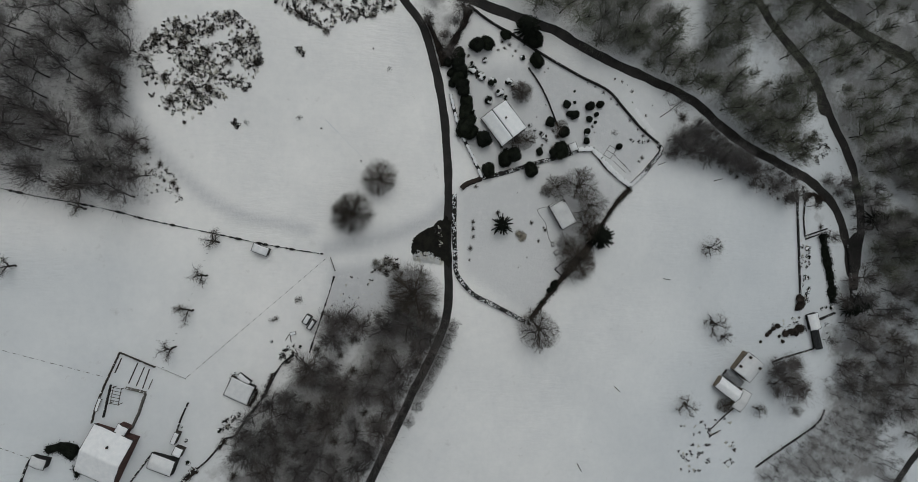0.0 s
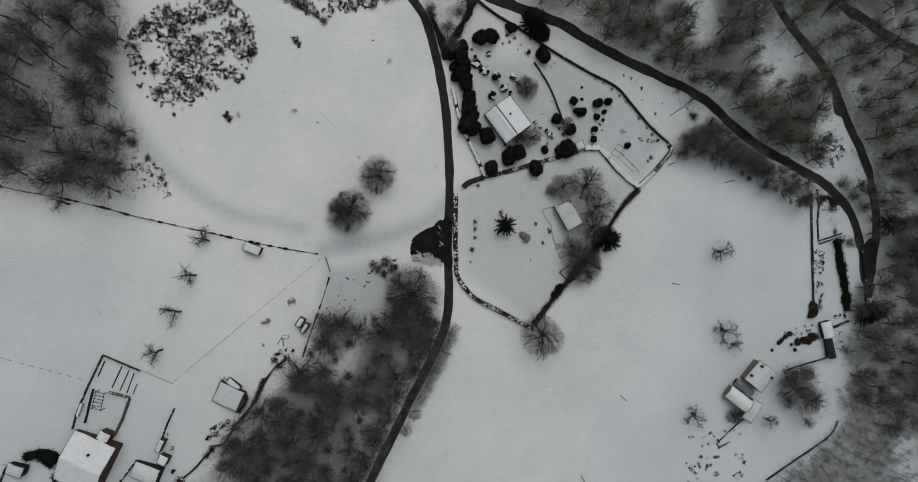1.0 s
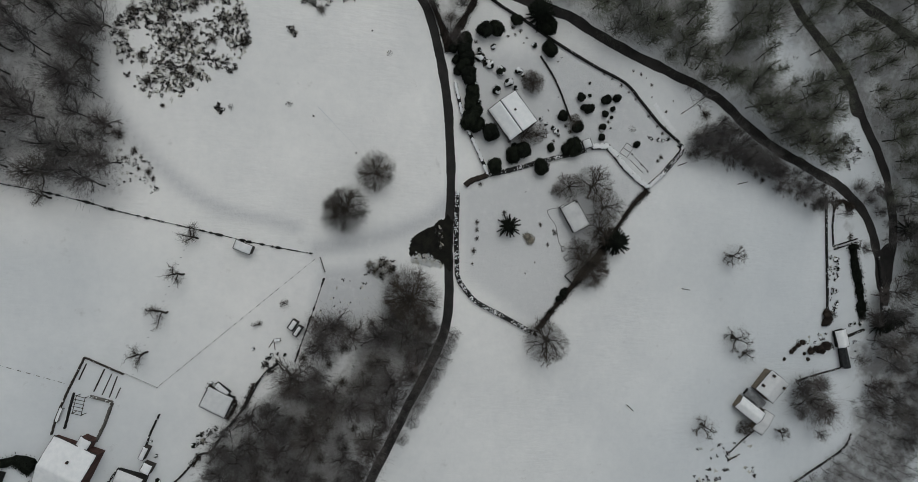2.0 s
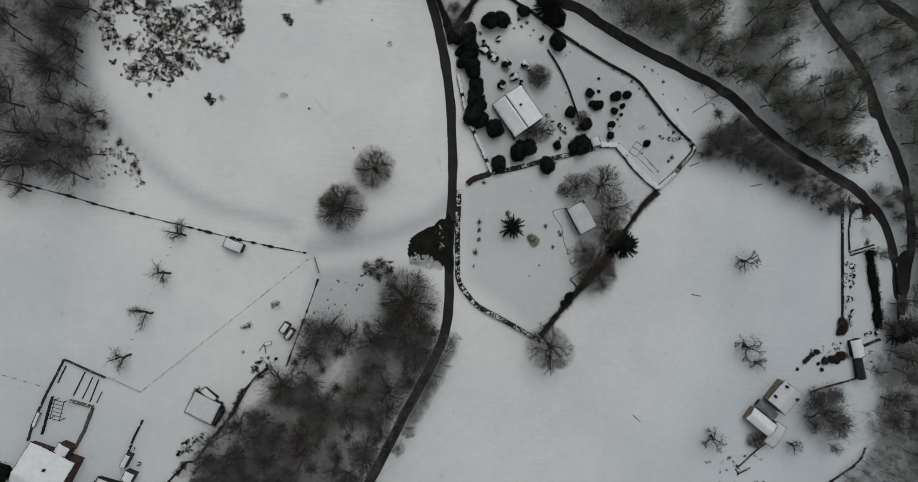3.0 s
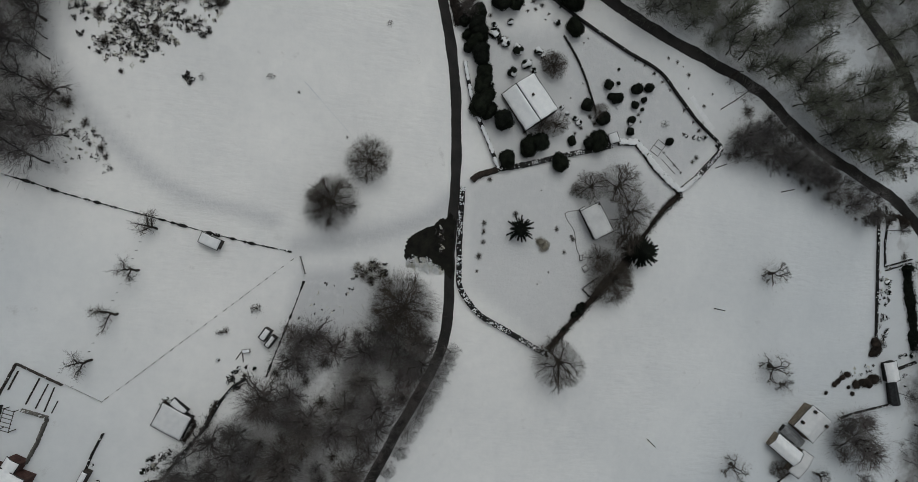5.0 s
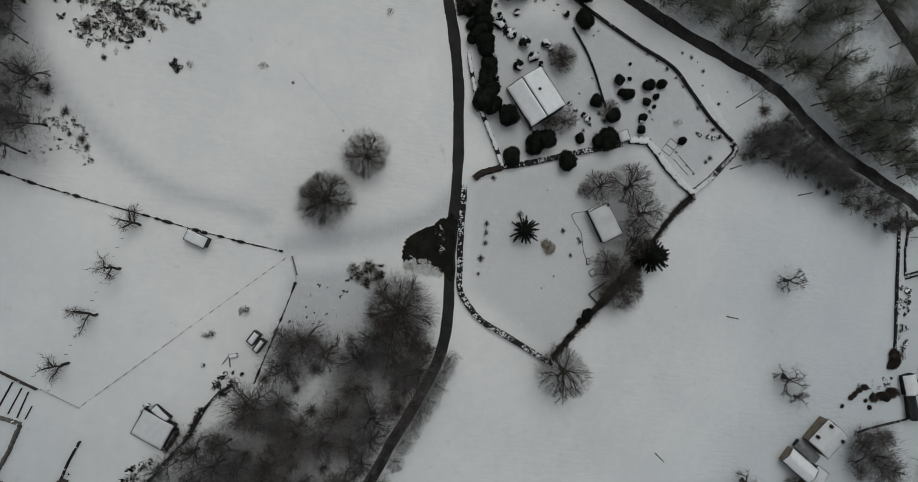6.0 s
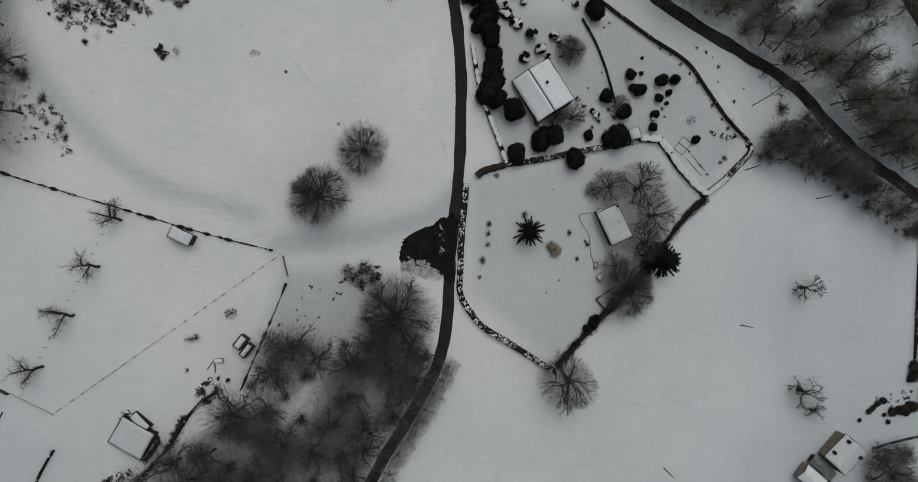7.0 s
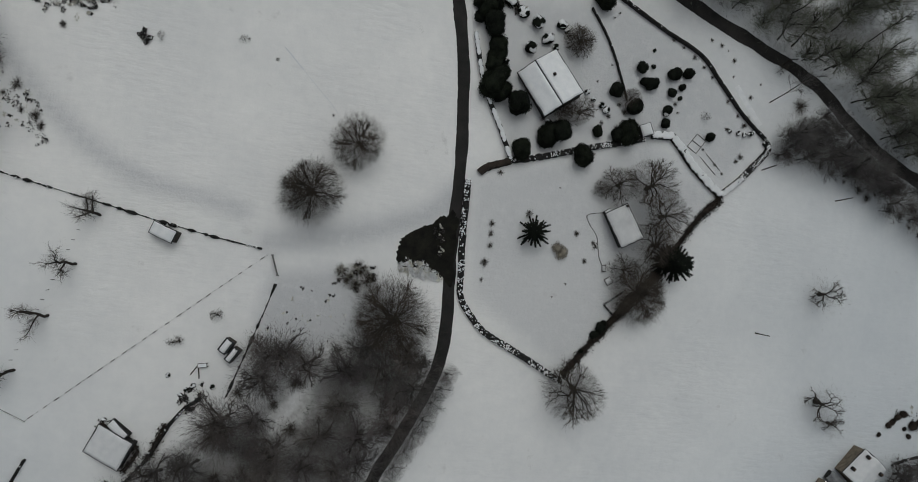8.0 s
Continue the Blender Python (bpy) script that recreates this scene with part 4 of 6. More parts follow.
for i, ((x, y), r) in enumerate([
        ((1.0, 47.2), 2.5), ((2.2, 40.2), 2.3), ((2.8, 36.4), 2.4), ((0.4, 51.2), 2.5), ((3.8, 33.0), 2.4), ((-2.2, 50.6), 1.5), ((-2.0, 47.2), 1.4), ((-2.9, 54.8), 1.6), ((0.0, 49.2), 2.8), ((-0.2, 53.0), 2.5), ((2.3, 42.0), 2.3), ((1.9, 34.3), 3.2), ((1.4, 45.4), 2.4), ((1.7, 38.4), 2.2), ((3.4, 36.6), 1.9), ((7.4, 31.0), 2.8), ((9.1, 21.8), 2.4),
        ((14.2, 25.3), 2.6), ((17.0, 26.6), 2.7), ((22.2, 22.1), 2.5), ((32.0, 28.3), 2.9), ((29.6, 27.6), 1.8), ((0.2, 56.2), 2.2), ((25.2, 28.0), 1.3),
        ((5.5, 59.1), 2.6), ((8.5, 59.9), 2.4), ((14.0, 63.0), 1.6), ((-3.4, 53.4), 1.5), ((23.1, 62.4), 3.2), ((24.1, 55.9), 2.5), ((20.5, 66.8), 2.6), ((14.7, 63.1), 1.6)]):
    shrub(x, y, r, i, GREEN if i % 3 else DARK, "large dark evergreen shrub in a snowy garden", "evergreen shrubs", tall=1.15)
for i, ((x, y), r) in enumerate([
        ((34.0, 42.9), 1.5), ((36.5, 39.8), 1.7), ((35.1, 40.2), 1.3), ((28.5, 37.3), 1.8), ((41.6, 42.8), 1.7), ((45.0, 43.5), 1.4), ((41.5, 38.7), 1.2),
        ((43.9, 40.4), 0.9), ((40.8, 35.0), 1.2), ((40.5, 31.9), 1.2), ((33.0, 34.2), 2.0), ((51.7, 30.4), 1.2), ((36.7, 43.8), 0.6), ((36.6, 47.4), 0.45), ((43.6, 38.0), 0.6)]):
    shrub(x, y, r, i, DARK, "clipped round dark yew on a snowy lawn", "clipped yews")
for i, ((x, y), r) in enumerate([((10.2, 48.4), 1.6), ((12.6, 45.5), 1.4), ((15.4, 49.0), 1.2), ((9.0, 43.1), 1.4), ((7.0, 49.8), 1.2), ((4.0, 51.9), 1.4), ((14.3, 28.2), 0.9), ((22.2, 36.0), 0.7), ((23.7, 34.7), 0.6), ((25.6, 33.7), 0.7), ((26.7, 32.8), 0.9), ((2.6, 40.0), 1.0), ((4.2, 39.2), 0.9), ((3.2, 43.9), 0.9), ((16.6, 48.0), 0.7),
                                 ((14.4, 44.2), 0.8), ((40.6, 34.1), 0.8), ((7.9, 55.1), 0.9), ((19.8, 56.6), 0.9), ((6.4, 50.4), 1.0), ((5.0, 51.7), 0.8), ((3.9, 53.8), 0.8), ((60.3, 32.3), 0.6), ((58.8, 32.4), 0.6), ((61.8, 32.7), 0.6), ((62.6, 33.2), 0.5), ((56.6, 32.6), 0.5)]):
    shrub(x, y, r, i, DARK, "low dark shrub under a cap of snow", "snow-capped shrubs", capped=True)


TAN_LEAF = [shrub_mesh(78, TAN, leaves=520, lumps=9, leaf=0.16, rag=1.6)]
for i, (x, y, r) in enumerate(((18.8, 2.1, 1.0), (20.0, 1.2, 1.15))):
    shrub(x, y, r, i, TAN_LEAF, "pale tan dead-leaved bush on a snowy lawn", "tan bushes", tall=0.8)


def dead_tree(x, y, turn):
    """A bare stem that leans over and bends back at its tip."""
    ob = thing("tree", x, y, g(x, y), turn, "dark leaning dead stem at a road's edge", "tree")
    pile, rng = Pile(), np.random.default_rng(4)
    a = np.linspace(0, 1, 7)
    pts = np.c_[2.6 * a ** 1.5, 0.9 * np.sin(a * 2.6), 4.2 * a - 1.1 * a ** 3]
    for p, q, r in zip(pts[:-1], pts[1:], np.linspace(0.2, 0.1, 6)):
        _, v, f = tube(rng, p, (q - p) / np.linalg.norm(q - p), float(np.linalg.norm(q - p)) * 1.08, r, r * 0.9, 6, 1, 0.0, 0.0)
        pile.add(v, f)
    part("trunk", pile.data("trunk", BARK), parent=ob)


dead_tree(68.6, 49.2, 20)


def small_shrubs(spots, first):
    for i, ((x, y), r) in enumerate(spots):
        shrub(x, y, r, first + i, DRY, "small leafless brown shrub poking through snow", "small shrubs")


small_shrubs([((4.3, 5.9), 0.95), ((4.3, 3.8), 0.95), ((4.3, 1.3), 0.9), ((3.5, -2.2), 1.15), ((3.2, -5.9), 0.6), ((12.0, 8.8), 1.1), ((22.7, 5.7), 0.9), ((25.0, 0.0), 0.8), ((27.1, 3.4), 0.9), ((21.3, -5.2), 0.4), ((18.6, -8.3), 0.35), ((26.6, 4.2), 0.6), ((50.1, 52.1), 0.6), ((52.6, 51.4), 0.7), ((56.1, 48.5), 0.8), ((61.1, 41.0), 0.7), ((54.4, 50.5), 0.3), ((56.3, 45.0), 0.4), ((63.4, 44.4), 0.4)], 0)
small_shrubs([((-39.7, 32.5), 0.5), ((-28.8, 23.5), 0.45), ((-25.0, 56.2), 0.45), ((24.3, 38.7), 0.4), ((27.2, 42.7), 0.4), ((29.6, 34.6), 0.9), ((31.0, 33.0), 1.1), ((27.4, 31.6), 0.8), ((26.0, 30.0), 0.7), ((29.4, 29.4), 0.9), ((13.0, 29.0), 0.8), ((42.6, 36.6), 0.7), ((43.4, 34.8), 0.5), ((53.6, 24.6), 0.6), ((55.6, 22.8), 0.5), ((50.4, 27.6), 0.5), ((55.8, 33.0), 0.7), ((59.8, 27.2), 1.0), ((58.8, 26.0), 0.8), ((5.1, 16.6), 0.9), ((14.0, 59.2), 0.7), ((15.5, 60.4), 0.8), ((12.0, 58.6), 0.6), ((10.9, 59.9), 0.6), ((13.3, 61.1), 0.9), ((17.4, 58.6), 0.5), ((16.6, 57.1), 0.4), ((2.8, 56.1), 0.8), ((27.9, 54.0), 0.4)], 18)
small_shrubs([((40.9, 50.4), 0.6), ((43.5, 49.3), 0.55), ((46.3, 47.6), 0.8), ((48.8, 45.8), 0.6), ((51.1, 44.0), 0.6), ((55.5, 39.3), 0.8), ((60.1, 34.4), 0.9), ((58.3, 36.4), 0.6), ((61.0, 36.3), 0.6)], 50)
small_shrubs([((26.8, 52.8), 0.4), ((18.2, 15.0), 0.3), ((24.9, 23.1), 0.6), ((56.4, 40.0), 0.6), ((-23.5, -7.9), 2.3), ((-21.2, -6.0), 2.4), ((-19.3, -7.9), 2.2), ((-24.7, -6.5), 1.7), ((-21.7, -9.3), 1.9)], 36)


# ---- conifers ----
def conifer_meshes(seed, height, whorls, per, reach, droop):
    """A trunk with whorls of drooping boughs, each a spine with needle blades."""
    rng = np.random.default_rng(seed)
    trunk, crown = Pile(), Pile()
    _, v, f = tube(rng, (0, 0, -0.4), (0, 0, 1), height + 0.4, 0.16, 0.03, 6, 4, 0.01, 0.2)
    trunk.add(v, f)
    for w in range(whorls):
        h = height * (0.12 + 0.86 * w / whorls)
        ln = reach * (1 - 0.8 * w / whorls)
        for k in range(per):
            a = 2 * np.pi * (k + rng.uniform(-0.25, 0.25)) / per + w * 0.4
            d = np.array([np.cos(a), np.sin(a), 0.25])
            pts, v, f = tube(rng, (0, 0, h), d, ln * rng.uniform(0.75, 1.1), 0.05, 0.01, 3, 4, 0.04, -droop)
            crown.add(v, f)
            side = np.array([-np.sin(a), np.cos(a), 0])
            for t in np.linspace(0.12, 1.0, 13):
                i = min(int(t * 4), 3)
                c = pts[i] + (pts[i + 1] - pts[i]) * (t * 4 - i)
                for sgn in (-1, 1):
                    out = (side * sgn + d * 0.8 + rng.normal(0, 0.15, 3))
                    tip = c + out / np.linalg.norm(out) * ln * 0.15 * (1.2 - 0.6 * t)
                    crown.add(np.array([c - d * 0.16, c + d * 0.18, tip + (0, 0, 0.04), c + (0, 0, 0.07)]), [(0, 3, 2), (3, 1, 2), (0, 2, 1)])
    return trunk.data("trunk", BARK), crown.data("crown", YEW)


FIR = [(*conifer_meshes(91, 7.0, 7, 9, 3.1, 0.02), "dark green conifer with star-like whorled boughs"),
       (*conifer_meshes(92, 9.0, 12, 11, 3.2, 0.10), "dense dark conifer beside a snowy garden")]
for i, (k, (x, y), r) in enumerate([(0, (13.3, 4.9), 3.5), (1, (45.1, 1.2), 4.2), (1, (43.7, 1.9), 3.6), (1, (21.3, 64.8), 4.2), 
                                    (1, (150.5, 7.8), 4.0), (1, (162.3, -0.6), 4.5), (1, (144.2, -22.7), 4.0), (1, (141.2, -24.8), 3.2)]):
    plant(FIR[k], x, y, r / 3.0, i * 41, "conifers")

# ---- walls ----
def wall_rows(points, step, smooth):
    p = dense(points, step) if smooth else straight(points, step)
    d = np.gradient(p, axis=0)
    d /= np.linalg.norm(d, axis=1)[:, None]
    return p, np.c_[-d[:, 1], d[:, 0]]


def band(profile, faces_closed=True):
    """Faces of a swept profile given as rows x columns of points."""
    r, c, _ = profile.shape
    i = (np.arange(r - 1)[:, None] * c + np.arange(c - 1)).ravel()
    f = [tuple(q) for q in np.c_[i, i + 1, i + c + 1, i + c]]
    if faces_closed:
        f += [tuple(range(c))[::-1], tuple((r - 1) * c + k for k in range(c))]
    return profile.reshape(-1, 3), f


def stone_wall(points, width, height, cover, label, seed, smooth=True, mat=None, cap=0.13, name="stone_wall", step=0.4, broken=False):
    """A rough dry-stone wall that follows the ground, with snow lying on part of its top."""
    rng = np.random.default_rng(seed)
    p, nrm = wall_rows(points, step, smooth)
    n = len(p)
    z = gz(p[:, 0], p[:, 1])
    heap = np.clip(0.6 + 0.75 * np.convolve(rng.normal(0, 1, n + 8), np.ones(3) / 2.0, "same")[4:-4] + 0.25 * np.sin(np.arange(n) * 0.21 + seed), 0.2, 1.45) if broken else np.ones(n)
    cols = [(-0.5, -0.4), (-0.48, 0.35), (-0.44, 0.7), (-0.34, 1.0), (0.0, 1.04), (0.34, 1.0), (0.44, 0.7), (0.48, 0.35), (0.5, -0.4)]
    prof = np.zeros((n, len(cols), 3))
    for k, (a, h) in enumerate(cols):
        off = a * width * heap * (1 + rng.normal(0, 0.09, n)) + rng.normal(0, 0.03, n)
        prof[:, k, :2] = p + nrm * off[:, None]
        prof[:, k, 2] = z + h * height * np.clip(heap, 0.3, 1.1) * (1 + (rng.normal(0, 0.07, n) if h > 0 else 0))
    v, f = band(prof)
    ob = tagged(new(name, mesh(name, v, f, mat or STONE)), label, "wall")
    pile = Pile()
    if cover < 0.8:
        ring = np.arange(7) * 2 * np.pi / 7
        clump = np.convolve(rng.normal(0, 1, n + 10), np.ones(5) / 2.2, "same")[5:-5]
        for i in range(n):
            for _ in range(rng.poisson(step * 15.0 * width * cover * np.clip(1 + 0.8 * clump[i], 0, 3))):
                r = rng.uniform(0.09, 0.24)
                c = p[i] + nrm[i] * rng.uniform(-0.36, 0.36) * width + rng.normal(0, 0.12, 2)
                zz = z[i] + height * min(heap[i], 1.1) + rng.uniform(-0.03, 0.07)
                rr = r * rng.uniform(0.6, 1.3, 7)
                lo = np.c_[c + np.c_[np.cos(ring), np.sin(ring)] * rr[:, None], np.full(7, zz - 0.06)]
                hi = np.c_[c + np.c_[np.cos(ring), np.sin(ring)] * rr[:, None] * 0.6, np.full(7, zz + 0.09)]
                pile.add(np.r_[lo, hi], [(q, (q + 1) % 7, 7 + (q + 1) % 7, 7 + q) for q in range(7)] + [tuple(range(7, 14))])
    on = np.zeros(n, bool) if cover < 0.8 else rng.uniform(0, 1, n) < 0.5 + 0.5 * cover
    i = 0
    while i < n:
        j = i
        while j < n and on[j]:
            j += 1
        if j - i >= 2:
            m = j - i
            ww = 0.44 * width * (1 + rng.normal(0, 0.14, m))
            ww[[0, -1]] *= 0.55
            sh = rng.normal(0, 0.04 * width, m)
            top = z[i:j] + height * 1.05
            rows = np.zeros((m, 5, 3))
            for k, (a, h) in enumerate([(-1, -0.10), (-0.75, cap * 0.7), (0, cap), (0.75, cap * 0.7), (1, -0.10)]):
                rows[:, k, :2] = p[i:j] + nrm[i:j] * (a * ww + sh)[:, None]
                rows[:, k, 2] = top + h + rng.normal(0, 0.015, m)
            pile.add(*band(rows))
        i = j + 1
    if pile.n:
        part("snow_cap", pile.data("snow_cap", SNOW), parent=ob, label="snow lying along the wall top")
    return ob


stone_wall([(-126.5, 15.3), (-118.9, 13.7), (-111.2, 11.8), (-101.9, 10.1), (-92.3, 7.9), (-85.3, 5.9), (-76.7, 3.9), (-66.4, 1.6), (-57.3, -0.5), (-47.9, -2.4), (-39.6, -3.8)], 0.5, 0.7, 0.10, "long low tumbledown dry-stone field wall half buried in snow", 1, broken=True)
stone_wall([(-36.6, -10.3), (-38.0, -15.1), (-40.2, -22.0), (-42.2, -27.9), (-43.7, -32.6)], 0.4, 0.6, 0.05, "dark dry-stone wall along the edge of a wood", 2, broken=True)
stone_wall([(-47.9, -33.1), (-50.8, -35.3), (-53.2, -38.6), (-55.3, -42.8), (-57.7, -46.9), (-60.4, -50.3), (-62.7, -53.6)], 0.6, 0.9, 0.12, "tumbled dark stone wall between paddock and wood", 3)
stone_wall([(-62.7, -53.6), (-64.3, -55.9), (-66.6, -56.4), (-68.8, -59.1), (-71.4, -62.2), (-74.0, -64.4), (-77.1, -66.8), (-80.6, -70.5)], 0.5, 0.8, 0.15, "low tumbled wall at the edge of a wood", 32)
stone_wall([(-1.4, 14.2), (-1.4, 9.5), (-1.5, 3.2), (-1.2, -4.3), (-0.9, -9.2), (0.8, -12.5), (4.7, -16.7), (10.6, -19.9), (15.7, -22.6), (21.4, -25.8), (22.6, -26.0)], 1.35, 1.1, 0.42, "thick dark dry-stone wall speckled with snow beside the lane", 4, cap=0.1)
stone_wall([(6.6, 19.3), (10.6, 20.2), (15.5, 21.6), (23.1, 24.1), (28.2, 25.6), (36.1, 28.0)], 1.3, 1.1, 0.42, "dark stone garden wall with snow along its top", 5)
stone_wall([(37.6, 29.0), (42.4, 29.4), (44.2, 27.9), (47.7, 23.9), (51.7, 20.6), (55.6, 17.9)], 1.7, 1.3, 1.0, "broad garden wall thickly topped with smooth snow", 6, smooth=False)
stone_wall([(60.5, 22.2), (63.9, 26.1), (66.7, 29.7), (65.7, 31.5)], 1.5, 1.2, 0.5, "dark tumbled corner of a garden wall speckled with snow", 33)
stone_wall([(55.6, 17.9), (58.1, 20.1), (60.4, 22.1)], 1.4, 1.3, 1.0, "broad snow-topped garden wall with dark stone sides", 7, smooth=False)
stone_wall([(2.8, 71.3), (9.1, 67.1), (17.3, 63.0), (25.7, 58.3), (38.2, 52.3), (47.7, 48.3), (53.2, 43.0), (59.5, 36.7), (65.8, 32.0)], 0.65, 1.2, 0.02, "long dark garden boundary wall of bare stone", 8)
stone_wall([(21.6, 53.8), (25.2, 48.9), (27.7, 44.3), (30.2, 38.4), (31.3, 35.8)], 0.42, 0.9, 0.02, "thin dark wall dividing two snowy gardens", 9)
stone_wall([(-2.5, 44.2), (-2.2, 42.7), (-0.7, 36.8), (1.0, 32.1), (3.3, 27.5), (5.3, 23.4), (7.0, 19.5)], 1.0, 1.2, 0.9, "lane-side garden wall with a clean cap of snow", 10)
stone_wall([(119.0, 18.6), (120.0, 2.5), (121.0, -12.1), (121.7, -24.2)], 0.6, 1.0, 0.1, "straight dark field wall beside a walled garden", 11)
stone_wall([(121.4, 19.4), (122.5, 14.9), (122.0, 8.7), (122.7, 1.7), (131.9, 4.4)], 0.45, 0.7, 0.2, "low dark kerb wall round garden beds", 12, smooth=False)
stone_wall([(123.0, 0.6), (131.9, 3.4)], 0.4, 0.6, 0.2, "low dark kerb wall round garden beds", 13, smooth=False)
stone_wall([(140.3, -1.7), (141.8, -9.2), (143.4, -23.1)], 0.6, 1.2, 0.2, "dark stone wall at the wood's edge", 14)
stone_wall([(128.4, -28.7), (136.2, -26.1)], 0.8, 1.0, 0.1, "short dark garden wall beside a shed", 15)
stone_wall([(105.3, -80.3), (118.2, -73.3), (130.2, -66.5), (133.3, -61.5)], 0.5, 0.8, 0.2, "low dark wall along the foot of a plantation", 16)
stone_wall([(110.8, -43.2), (114.8, -41.7), (129.2, -38.5)], 0.5, 0.9, 0.3, "low stone wall running from a shed to a house", 17)
stone_wall([(0.8, 16.0), (1.9, 17.1), (3.9, 18.1), (6.9, 19.2)], 1.5, 1.2, 0.0, "dark overgrown wall end beside the lane", 18, mat=BROWN_LEAF)
# terrace and gardens round the brick house
stone_wall([(-99.7, -49.4), (-98.5, -44.6), (-96.0, -38.3), (-92.5, -30.4), (-84.0, -34.9)], 0.3, 0.9, 0.02, "grey timber-topped terrace boundary wall beside a brick house", 19, smooth=False, mat=TIMBER)
stone_wall([(-94.9, -39.2), (-96.1, -44.4), (-96.9, -48.0)], 0.4, 0.8, 0.02, "dark terrace retaining wall", 20, smooth=False)
stone_wall([(-91.4, -40.2), (-86.5, -41.9)], 0.6, 1.0, 0.1, "short grey terrace wall in the snow", 21, smooth=False, mat=WALL_STONE)
stone_wall([(-86.6, -42.1), (-88.3, -47.4), (-90.2, -51.7)], 0.6, 1.0, 0.02, "grey-brown retaining wall of a terrace", 22, smooth=False, mat=WALL_STONE)
stone_wall([(-76.6, -38.7), (-83.7, -34.9)], 0.22, 0.2, 0.9, "low snowed-over garden edging beside a terrace", 30, smooth=False, mat=GREY_WOOD)
stone_wall([(-76.0, -45.4), (-77.9, -49.8), (-79.5, -54.7)], 0.35, 0.8, 0.1, "thin dark garden wall", 23)
stone_wall([(-85.1, -58.7), (-87.7, -62.3), (-90.7, -66.5)], 0.4, 0.9, 0.3, "thin dark garden wall beside a path", 24)
stone_wall([(-114.4, -58.3), (-115.9, -61.8), (-116.9, -65.2)], 0.4, 0.9, 0.3, "thin dark yard wall", 25)
stone_wall([(29.9, 11.0), (25.0, 10.1), (25.5, 8.0), (27.3, 5.6), (28.3, 1.2), (29.9, -1.8)], 0.14, 0.14, 0.0, "thin board edging of a garden path beside a cottage", 26, mat=GREY_WOOD)
stone_wall([(34.5, -5.9), (30.4, -8.9), (32.6, -11.0)], 0.4, 0.6, 0.5, "low dark garden frame under a tree", 27, smooth=False)
stone_wall([(98.1, -57.1), (92.0, -61.2), (86.0, -66.2), (87.2, -67.5), (91.0, -65.9)], 0.35, 0.5, 0.3, "thin low garden kerb in the snow", 28, smooth=False)


# ---- hedges ----
RUSSET = [shrub_mesh(84 + i, BROWN_LEAF, leaves=900, lumps=8, leaf=0.1, rag=1.25) for i in range(2)]


def hedge(points, width, height, mat, label, seed, blades=70, twigs=25):
    """A dense hedge: a lumpy dark core under leaf blades and twigs."""
    rng = np.random.default_rng(seed)
    p, nrm = wall_rows(points, 0.6, True)
    n = len(p)
    z = gz(p[:, 0], p[:, 1])
    w = width * (1 + 0.25 * np.convolve(rng.normal(0, 1, n + 8), np.ones(5) / 2.2, "same")[4:-4])
    h = height * (1 + 0.18 * np.convolve(rng.normal(0, 1, n + 8), np.ones(5) / 2.2, "same")[4:-4])
    ang = np.linspace(0, np.pi, 9)
    prof = np.zeros((n, 9, 3))
    for k, a in enumerate(ang):
        wob = 0.42 * (1 + rng.normal(0, 0.08, n))
        prof[:, k, :2] = p + nrm * (np.cos(a) * w * wob)[:, None]
        prof[:, k, 2] = z + np.sin(a) * h * 0.85 * (1 + rng.normal(0, 0.05, n)) - (0.3 if k in (0, 8) else 0)
    pile = Pile()
    pile.add(*band(prof))
    m = int(n * 0.6 * blades)
    i = rng.integers(0, n, m)
    a = rng.uniform(0.1, np.pi - 0.1, m)
    rr = rng.uniform(0.9, 1.15, m)
    c = np.c_[p[i] + nrm[i] * (np.cos(a) * w[i] * 0.45 * rr)[:, None] + rng.normal(0, 0.3, (m, 2)), z[i] + np.sin(a) * h[i] * 0.9 * rr]
    for q in c:
        d1, d2 = rng.normal(0, 0.13, 3), rng.normal(0, 0.2, 3) + (0, 0, 0.1)
        pile.add(np.array([q - d1, q + d1, q + d2]), [(0, 1, 2)])
    k = int(n * 0.6 * twigs)
    j = rng.integers(0, m, k)
    out = np.c_[c[j, :2] - p[i[j]], np.full(k, 0.5)] + rng.normal(0, 0.3, (k, 3))
    spikes(rng, pile, c[j], out, 0.9, 0.02)
    return tagged(new("hedge", pile.data("hedge", mat)), label, "hedge")


hedge([(55.6, 17.0), (51.3, 12.7), (47.7, 7.7), (44.5, 2.8), (39.7, -4.2), (33.5, -11.2), (28.7, -16.9), (24.9, -21.8), (22.5, -24.9)], 1.4, 1.4, BROWN_LEAF, "dark brown unkempt hedgerow between snowy fields", 201)
hedge([(41.8, -1.4), (39.6, -3.9), (36.5, -7.3), (34.4, -9.8)], 3.0, 2.2, BROWN_LEAF, "thick dark brown thicket in a hedgerow", 218)
hedge([(130.1, 2.5), (131.7, -5.9), (133.9, -14.3), (135.2, -22.4)], 3.0, 2.0, YEW, "thick dark evergreen garden hedge", 202)
hedge([(121.7, 15.3), (126.0, 16.6), (129.0, 13.9)], 2.6, 1.6, BROWN_LEAF, "dark hedge by the valley road", 203)
